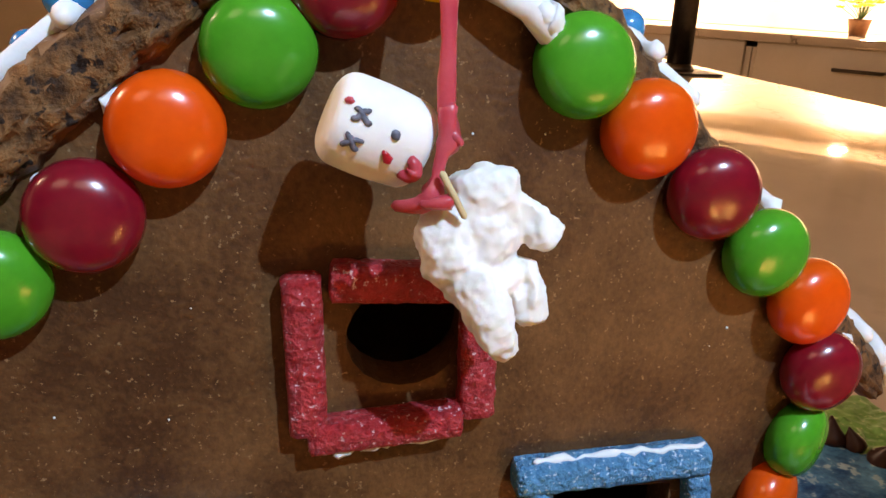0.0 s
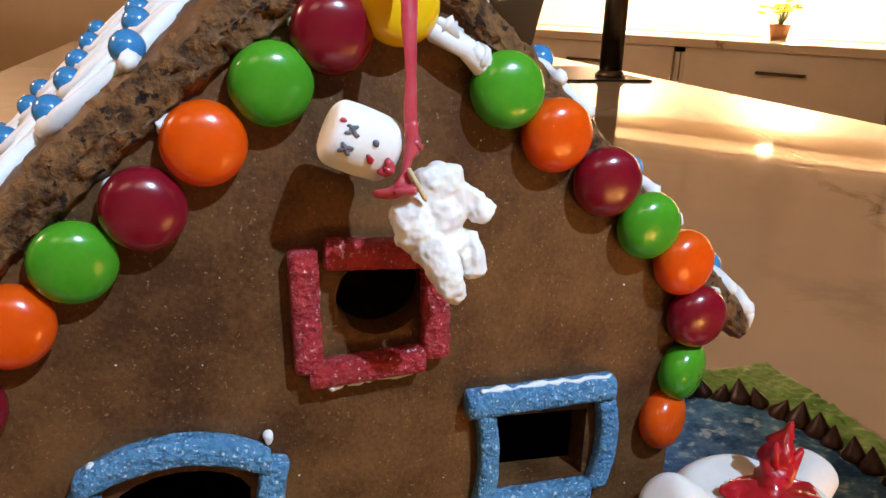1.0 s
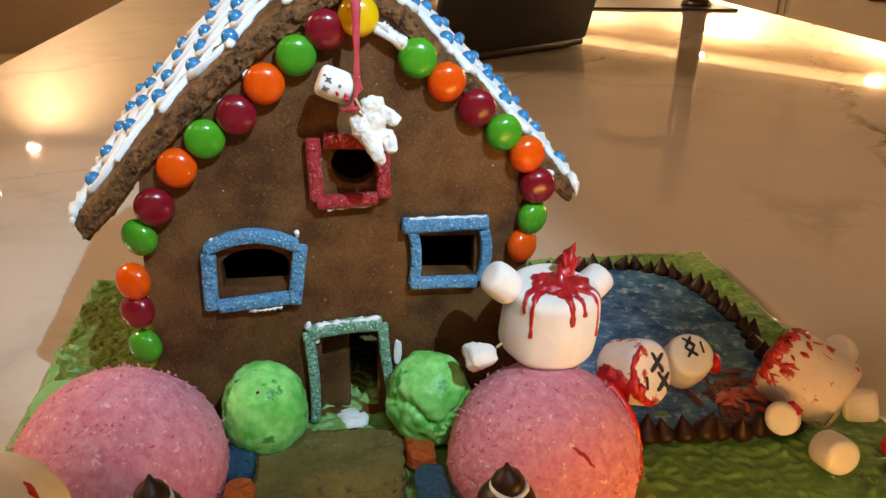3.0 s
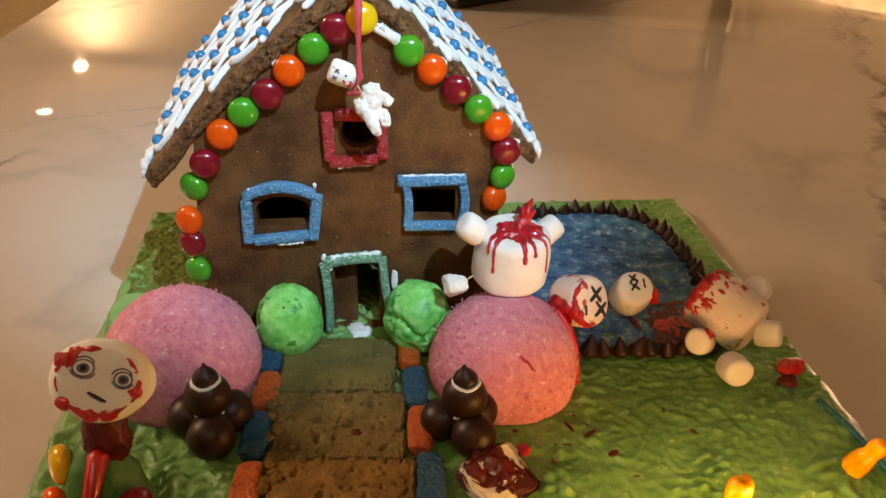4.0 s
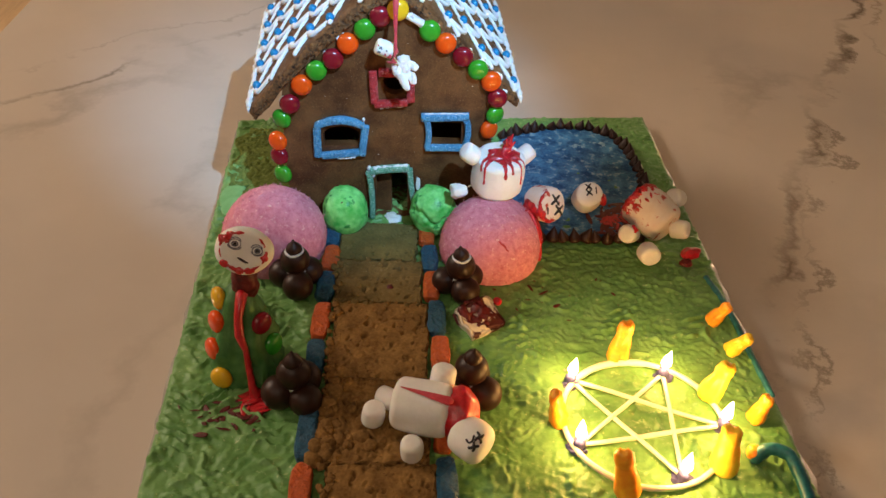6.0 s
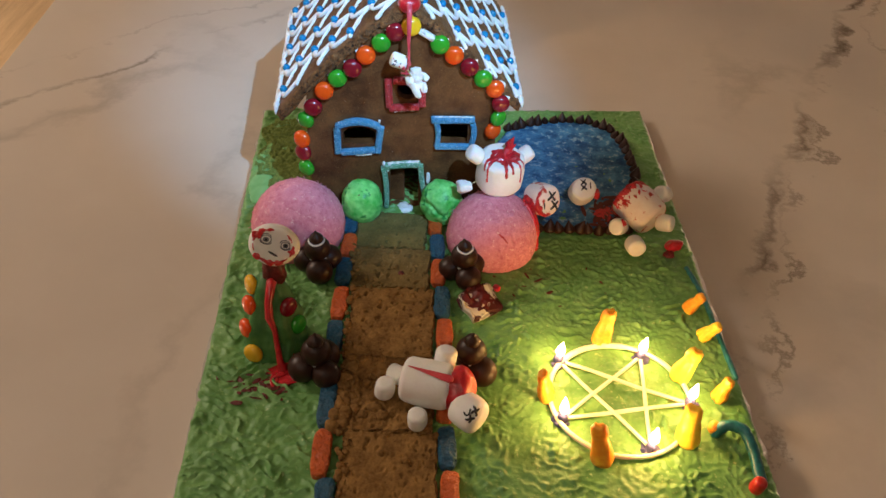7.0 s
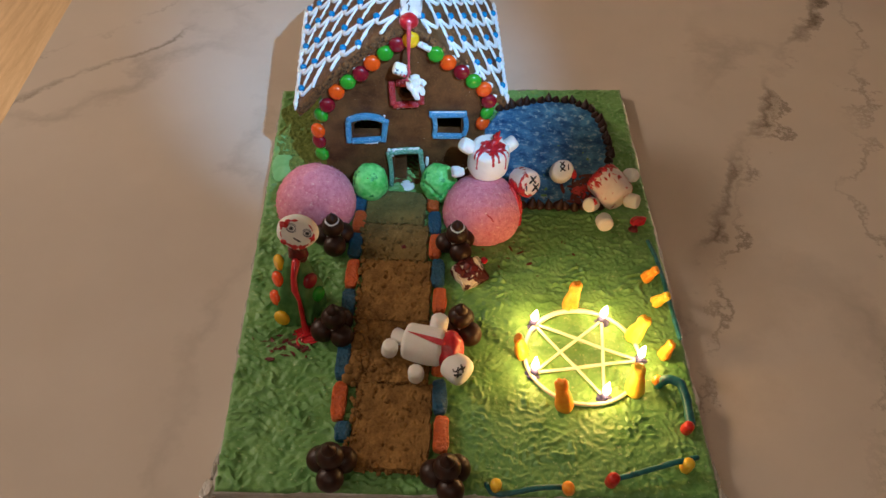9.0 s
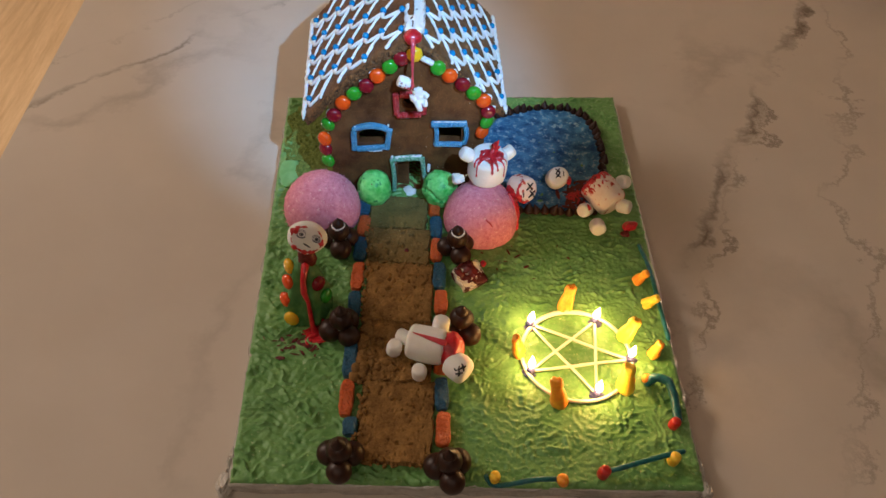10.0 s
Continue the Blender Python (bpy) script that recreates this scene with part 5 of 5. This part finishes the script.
for k, (x, y, ln, c) in enumerate(((-0.0425, -0.0160, 0.0240, "teal"), (-0.0420, -0.0420, 0.0240, "orange"), (-0.0430, -0.0700, 0.0270, "teal"), (-0.0430, -0.1010, 0.0300, "orange"), (-0.0430, -0.1315, 0.0270, "teal"),
                                   (-0.0415, -0.1860, 0.0330, "teal"), (-0.0410, -0.2205, 0.0310, "orange"), (-0.0365, -0.2450, 0.0150, "teal"),
                                   (0.0215, -0.0180, 0.0180, "orange"), (0.0235, -0.0420, 0.0260, "teal"), (0.0245, -0.0690, 0.0250, "orange"), (0.0275, -0.0985, 0.0280, "teal"), (0.0290, -0.1270, 0.0250, "orange"),
                                   (0.0300, -0.1560, 0.0280, "teal"), (0.0300, -0.1850, 0.0240, "orange"), (0.0310, -0.2150, 0.0290, "teal"), (0.0325, -0.2450, 0.0290, "orange"))):
    sugar_brick(x, y, ln, c, random.uniform(-3, 3), k)


# pentagram of icing thread with candles and gummy bears
PC, PR = Vector((0.1385, -0.1745)), 0.0440
CANDLES = [Vector(p) for p in ((0.103, -0.146), (0.157, -0.141), (0.181, -0.178), (0.151, -0.211), (0.101, -0.191))]
penta = thing("icing_star", "pale icing thread star inside a ring, on the frosting", "icing star", at=(PC.x, PC.y, 0.0))
ring = [(PR * math.cos(2 * math.pi * k / 48), PR * math.sin(2 * math.pi * k / 48) * 0.97, 0.0024) for k in range(49)]
child("ring", tube(ring, [0.0021 if 10 < k < 20 else 0.0016 for k in range(49)], 8, jitter=0.25), WAX, penta, Matrix())
for k in range(5):
    a, b = CANDLES[k] - PC, CANDLES[(k + 2) % 5] - PC
    child("thread", tube([(*a.lerp(b, f / 8), 0.0028 + 0.0005 * math.sin(f * 0.8)) for f in range(9)], 0.0012, 8, jitter=0.25), WAX, penta, Matrix())
for k, c in enumerate(CANDLES):
    t = thing("candle", "short purple birthday candle with a lit flame, on the icing star", "candle", "candles on the star", (c.x, c.y, 0.0), 40 * k)
    body = lathe([(0.0003, 0), (0.0032, 0), (0.0034, 0.002), (0.0030, 0.006), (0.0018, 0.0072), (0.0003, 0.0074)], 14)
    for v in body.verts:
        a = math.atan2(v.co.y, v.co.x) * 3 + v.co.z * 900
        v.co.x *= 1 + 0.14 * math.sin(a)
        v.co.y *= 1 + 0.14 * math.sin(a)
    child("wax", body, PURPLE, t, Matrix())
    child("melted_wax", ball(0.0054, 0.0020, 260, k, 0.55), PURPLE, t, pose(0.001, -0.0005, 0.0006))
    child("wick", tube([(0, 0, 0.0070), (0.0002, 0, 0.0088)], 0.00035, 6), INK, t, Matrix())
    flame = lathe([(0.0002, 0), (0.0017, 0.0013), (0.0029, 0.0036), (0.0026, 0.0064), (0.0014, 0.0105), (0.0002, 0.0140)], 14)
    ob = child("flame", flame, FLAME, t, pose(0, 0, 0.0078, 4, 3, 0), "bright yellow flame")
    ob.visible_shadow = False
    d = bpy.data.lights.new("candle_light", "POINT")
    d.energy, d.color, d.shadow_soft_size = 0.080, (1.0, 0.47, 0.10), 0.003
    new("candle_light", d).location = (c.x, c.y, 0.0165)
child("burnt_tip", tube([(0, 0, 0.0), (0.001, 0.001, 0.0035)], [0.0016, 0.0008], 8), INK, thing("match_end", "small black burnt match end in the frosting", "match", at=(0.1045, -0.1350, 0.0005)), Matrix())


def gummy_bear(at, turn, tilt, colour, size=1.0, roll=0.0, label="translucent orange gummy bear standing in the frosting"):
    bm = lathe([(0.0004, 0), (0.0046, 0.0), (0.0054, 0.002), (0.0053, 0.006), (0.0047, 0.0105), (0.0040, 0.0135), (0.0037, 0.0150), (0.0041, 0.0172), (0.0039, 0.0200), (0.0026, 0.0218), (0.0004, 0.0224)], 20)
    bmesh.ops.subdivide_edges(bm, edges=bm.edges[:], cuts=1, use_grid_fill=True)
    for v in bm.verts:
        v.co.y *= 0.78
        d = 0.0011 * math.exp(-((v.co.z - 0.0105) / 0.0022) ** 2) + 0.0013 * math.exp(-((v.co.z - 0.0025) / 0.0024) ** 2)
        if v.co.y < 0 and abs(abs(v.co.x) - 0.0032) < 0.0022:
            v.co.y -= d
        if v.co.z > 0.0195 and abs(v.co.x) > 0.0014:
            v.co.z += 0.0009
    rough_up(bm, 0.0005, 230, at[0] * 500)
    ob = part("gummy_bear", bm, GUMMY[colour])
    ob.matrix_basis = pose(*at, tilt, roll, turn) @ Matrix.Scale(size * 1.08, 4)
    return tagged(ob, label, "gummy bear", "gummy bears round the star")


gummy_bear((0.1330, -0.1270, 0.0005), 10, -6, "orange", 1.12, 8)
gummy_bear((0.1790, -0.1560, 0.0005), -25, -6, "yellow", 1.15, 12, "translucent yellow gummy bear standing by a candle")
gummy_bear((0.2010, -0.1720, 0.0005), -60, -4, "orange", 0.85, 6)
gummy_bear((0.2030, -0.1200, 0.0005), -70, -10, "yellow", 0.85, 24, "translucent yellow-green gummy bear leaning over the board's edge")
gummy_bear((0.1990, -0.0950, 0.0005), -70, -8, "orange", 0.85, 20)
gummy_bear((0.0925, -0.1740, 0.0005), 80, -10, "orange", 1.05, -4)
gummy_bear((0.1215, -0.2200, 0.0005), 170, 14, "orange", 1.15, 14)
gummy_bear((0.1735, -0.2055, 0.0005), 150, 6, "yellow", 1.25, 6, "glowing yellow gummy bear beside a lit candle")


def worm(points, r, colour, label):
    ob = part("gummy_worm", tube(points, r, 10, jitter=0.25), GUMMY[colour])
    return tagged(ob, label, "gummy worm", "gummy worm fence")


worm(smooth(((0.063, -0.283, 0.009), (0.068, -0.287, 0.004), (0.078, -0.287, 0.0045), (0.100, -0.284, 0.008), (0.120, -0.282, 0.005))), 0.0019, "teal", "thin blue-green gummy worm strung between stubs")
worm(smooth(((0.149, -0.277, 0.008), (0.165, -0.273, 0.010), (0.185, -0.267, 0.011), (0.207, -0.261, 0.011))), 0.0019, "teal", "thin blue-green gummy worm strung between stubs")
worm(smooth(((0.192, -0.199, 0.002), (0.197, -0.198, 0.009), (0.205, -0.202, 0.011), (0.209, -0.212, 0.008), (0.210, -0.232, 0.003))), 0.0034, "teal", "thick arched blue-green gummy worm in the frosting")
worm(smooth(((0.2080, -0.052, 0.000), (0.2130, -0.080, 0.0006), (0.2150, -0.115, 0.0002), (0.2170, -0.155, 0.0004))), 0.0019, "teal", "blue gummy worm along the board's edge")
for x, y, h, r, c, lean in ((0.069, -0.283, 0.013, 0.0040, "yellow", 4), (0.119, -0.283, 0.011, 0.0042, "orange", -10), (0.147, -0.277, 0.014, 0.0042, "red", 6), (0.200, -0.265, 0.014, 0.0042, "yellow", 0), (0.205, -0.236, 0.012, 0.0038, "red", 8), (0.192, -0.196, 0.008, 0.0040, "orange", 0)):
    ob = part("gummy_stub", marshmallow(r, h, 0.0004, x * 900, 0.5), GUMMY[c])
    ob.matrix_basis = pose(x, y, 0.0003, 4, lean, 0)
    tagged(ob, c + " gummy worm stub stuck upright in the frosting", "gummy stub", "gummy worm fence")

# burnt slab and the red scrap
t = thing("burnt_marshmallow", "flattened pale marshmallow with dark red burnt middle, on the frosting", "marshmallow", at=(0.0530, -0.0965, 0.0008), turn=32)
bm = block(0.0260, 0.0240, 0.0060, 0.0022, cuts=16, amount=0.0022, scale=120, seed=3, segs=3)
child("slab", bm, BURNT, t, pose(0, 0, 0, 14, 0, 0))
child("red_gel", ball(0.0104, 0.0034, 190, 5, 0.07), DARKBLOOD, t, pose(0, 0.001, 0.0066, 14, 0, 0), "dark red glaze")
child("red_gel", ball(0.0030, 0.0010, 200, 6, 0.6), BLOOD, t, pose(0.0165, 0.0030, 0.0060))
t = thing("red_candy_scrap", "torn dark red candy scrap at the board's edge", "candy", at=(0.2000, -0.0370, 0.001), turn=30)
child("scrap", ball(0.0062, 0.0016, 160, 2, 0.8), BLOOD, t, pose(0.003, 0.002, 0.0045) @ Matrix.Diagonal((1.3, 0.8, 0.8, 1)))
child("scrap", ball(0.0038, 0.0014, 200, 5, 0.7), DARKBLOOD, t, pose(-0.006, -0.003, 0.0030))

# crumb patch beside the house
bm = bmesh.new()
patch = {}
for i in range(60):
    for j in range(110):
        x, y = -0.134 + 0.058 * i / 59, 0.012 + 0.12 * j / 109
        edge = -0.1300 + 0.004 * math.sin(y * 160) + 0.010 * max(0, noise.noise(Vector((x * 30, y * 50, 3)))) + (0.016 if y < 0.045 else 0)
        if x > edge and y < 0.128:
            patch[i, j] = bm.verts.new((x, y, 0.0024 + 0.0030 * noise.noise(Vector((x * 130, y * 130, 0))) ** 2 + 0.0014 * noise.noise(Vector((x * 420, y * 420, 0)))))
for i, j in list(patch):
    q = [(i, j), (i + 1, j), (i + 1, j + 1), (i, j + 1)]
    if all(k in patch for k in q):
        bm.faces.new([patch[k] for k in q])
ret = bmesh.ops.extrude_face_region(bm, geom=bm.faces[:])
for g in ret["geom"]:
    if isinstance(g, bmesh.types.BMVert):
        g.co.z -= 0.004
tagged(part("crumb_patch", bm, MOSS), "dark green crumbled icing beside the house wall", "crumbs", kind="stuff")


# a thin pale smear of frosting near the board's edge
ob = part("frosting_smear", ball(0.010, 0.0012, 140, 3, 1.0, m=Matrix.Diagonal((1.0, 2.1, 0.16, 1))), surf("pale_green_glaze", (0.16, 0.42, 0.13), (0.26, 0.55, 0.22), 60, 0.3, 0.4, 200, 0.001))
ob.matrix_basis = pose(-0.120, 0.030, 0.0008, 0, 0, 4)
tagged(ob, "pale glossy green frosting smear beside the house", "frosting")


# ---- kitchen beyond the island ----
RISE = 0.03
for k in range(6):
    y = 1.05 + 0.85 * k
    cab = thing("base_cabinet", "white painted base cabinet with two drawers and dark handles", "cabinet", "base cabinets along the wall", (2.17, y, FLOOR), -90)
    child("carcass", block(0.846, 0.60, 0.86 + RISE, 0.003), PAINT, cab, pose(0, 0, 0))
    for z, h in ((0.12, 0.48), (0.62, 0.30)):
        drawer = child("drawer_front", block(0.80, 0.02, h, 0.004), PAINT, cab, pose(0, -0.312, z))
        child("handle", tube([(-0.09, 0, 0), (-0.09, -0.03, 0), (0.09, -0.03, 0), (0.09, 0, 0)], 0.007, 8), STEEL, drawer, pose(0, -0.010, h - 0.09), "dark metal bar handle")
    wall_cab = thing("wall_cabinet", "white painted wall cabinet with two doors", "cabinet", "wall cabinets", (2.32, y, 0.47), -90)
    child("carcass", block(0.846, 0.34, 0.90, 0.003), PAINT, wall_cab, Matrix())
    for s in (-1, 1):
        leaf = child("cabinet_door", block(0.41, 0.02, 0.86, 0.004), PAINT, wall_cab, pose(0.212 * s, -0.182, 0.02))
        child("handle", tube([(0, 0, 0.05), (0, -0.03, 0.05), (0, -0.03, 0.22), (0, 0, 0.22)], 0.007, 8), STEEL, leaf, pose(-0.165 * s, -0.010, 0), "dark metal bar handle")
structure(part("kitchen_counter", block(0.66, 5.3, 0.036, 0.004, m=pose(2.15, 3.20, TABLE - 0.036 + RISE)), QUARTZ, smooth=False), "pale stone worktop along the wall", "countertop")
structure(part("splashback", block(0.02, 5.2, 0.37, 0.0, m=pose(2.485, 3.20, TABLE + RISE + 0.002)), PAINT, smooth=False), "pale glossy splashback lit by cabinet lamps", "splashback")

for ob in scene.objects:
    if not ob.parent and ob.name.split(".")[0] in ("base_cabinet", "wall_cabinet", "kitchen_counter", "splashback"):
        ob.matrix_basis = KITCHEN @ ob.matrix_basis

faucet = thing("kitchen_faucet", "tall dark brushed metal faucet standing on the island", "faucet", at=(0.82, 1.56, TABLE))
child("base", lathe([(0.002, 0), (0.034, 0), (0.034, 0.012), (0.026, 0.02), (0.002, 0.02)], 24), STEEL, faucet, Matrix())
child("stem", lathe([(0.002, 0), (0.026, 0), (0.026, 0.46), (0.002, 0.46)], 24), STEEL, faucet, pose(0, 0, 0.019))
child("spout", tube(smooth(((0, 0, 0.30), (-0.08, 0.02, 0.33), (-0.18, 0.04, 0.31), (-0.21, 0.05, 0.24))), 0.014, 12), STEEL, faucet, Matrix())
child("lever", tube([(0, 0, 0.2), (0.05, -0.03, 0.23)], 0.008, 10), STEEL, faucet, Matrix())
structure(part("sink_rim", block(0.38, 0.34, 0.004, 0.001, m=pose(0.70, 1.66, TABLE + 0.0005)), DARK, smooth=False), "dark metal sink rim set in the island", "sink")

laptop = thing("laptop", "open dark laptop seen from behind, standing on the island", "laptop", at=(0.255, 0.885, TABLE), turn=37)
child("keyboard_base", block(0.34, 0.24, 0.014, 0.005), DARK, laptop, pose(0, 0.13, 0.002))
child("lid", block(0.34, 0.010, 0.235, 0.004), DARK, laptop, pose(0, 0.012, 0.014, 14, 0, 0))
child("foot", block(0.30, 0.012, 0.0022, 0.0), DARK, laptop, pose(0, 0.03, 0.0))

# a pot of yellow flowers on the worktop
pot = thing("flower_pot", "brown pot of yellow flowers on the worktop", "plant", at=(2.33, 2.98, TABLE + RISE))
pot.scale = (0.6, 0.6, 0.6)
child("pot", lathe([(0.002, 0), (0.055, 0), (0.075, 0.10), (0.080, 0.11), (0.070, 0.11), (0.002, 0.09)], 24), surf("brown_clay", (0.16, 0.07, 0.03), (0.24, 0.11, 0.05), 30, 0.7), pot, Matrix())
rng = random.Random(4)
petal = surf("yellow_petals", (0.70, 0.42, 0.02), (0.85, 0.58, 0.06), 80, 0.6)
stalk = surf("green_stalk", (0.04, 0.09, 0.02), (0.08, 0.16, 0.04), 80, 0.6)
for k in range(22):
    a, r, z = rng.uniform(0, 6.28), rng.uniform(0.03, 0.24), rng.uniform(0.18, 0.34)
    tip = Vector((0.5 * r * math.cos(a), r * math.sin(a), z))
    child("stem", tube([(0, 0, 0.09), (tip.x * 0.4, tip.y * 0.4, z * 0.7), tip], 0.003, 6), stalk, pot, Matrix())
    petals = [ball(0.018, 0.003, 60, k + j, 0.35, m=pose(*tip, 0, 0, 72 * j) @ pose(0.018, 0, 0, 0, -25, 0), sub=2) for j in range(5)]
    child("flower", join(*petals), petal, pot, Matrix())
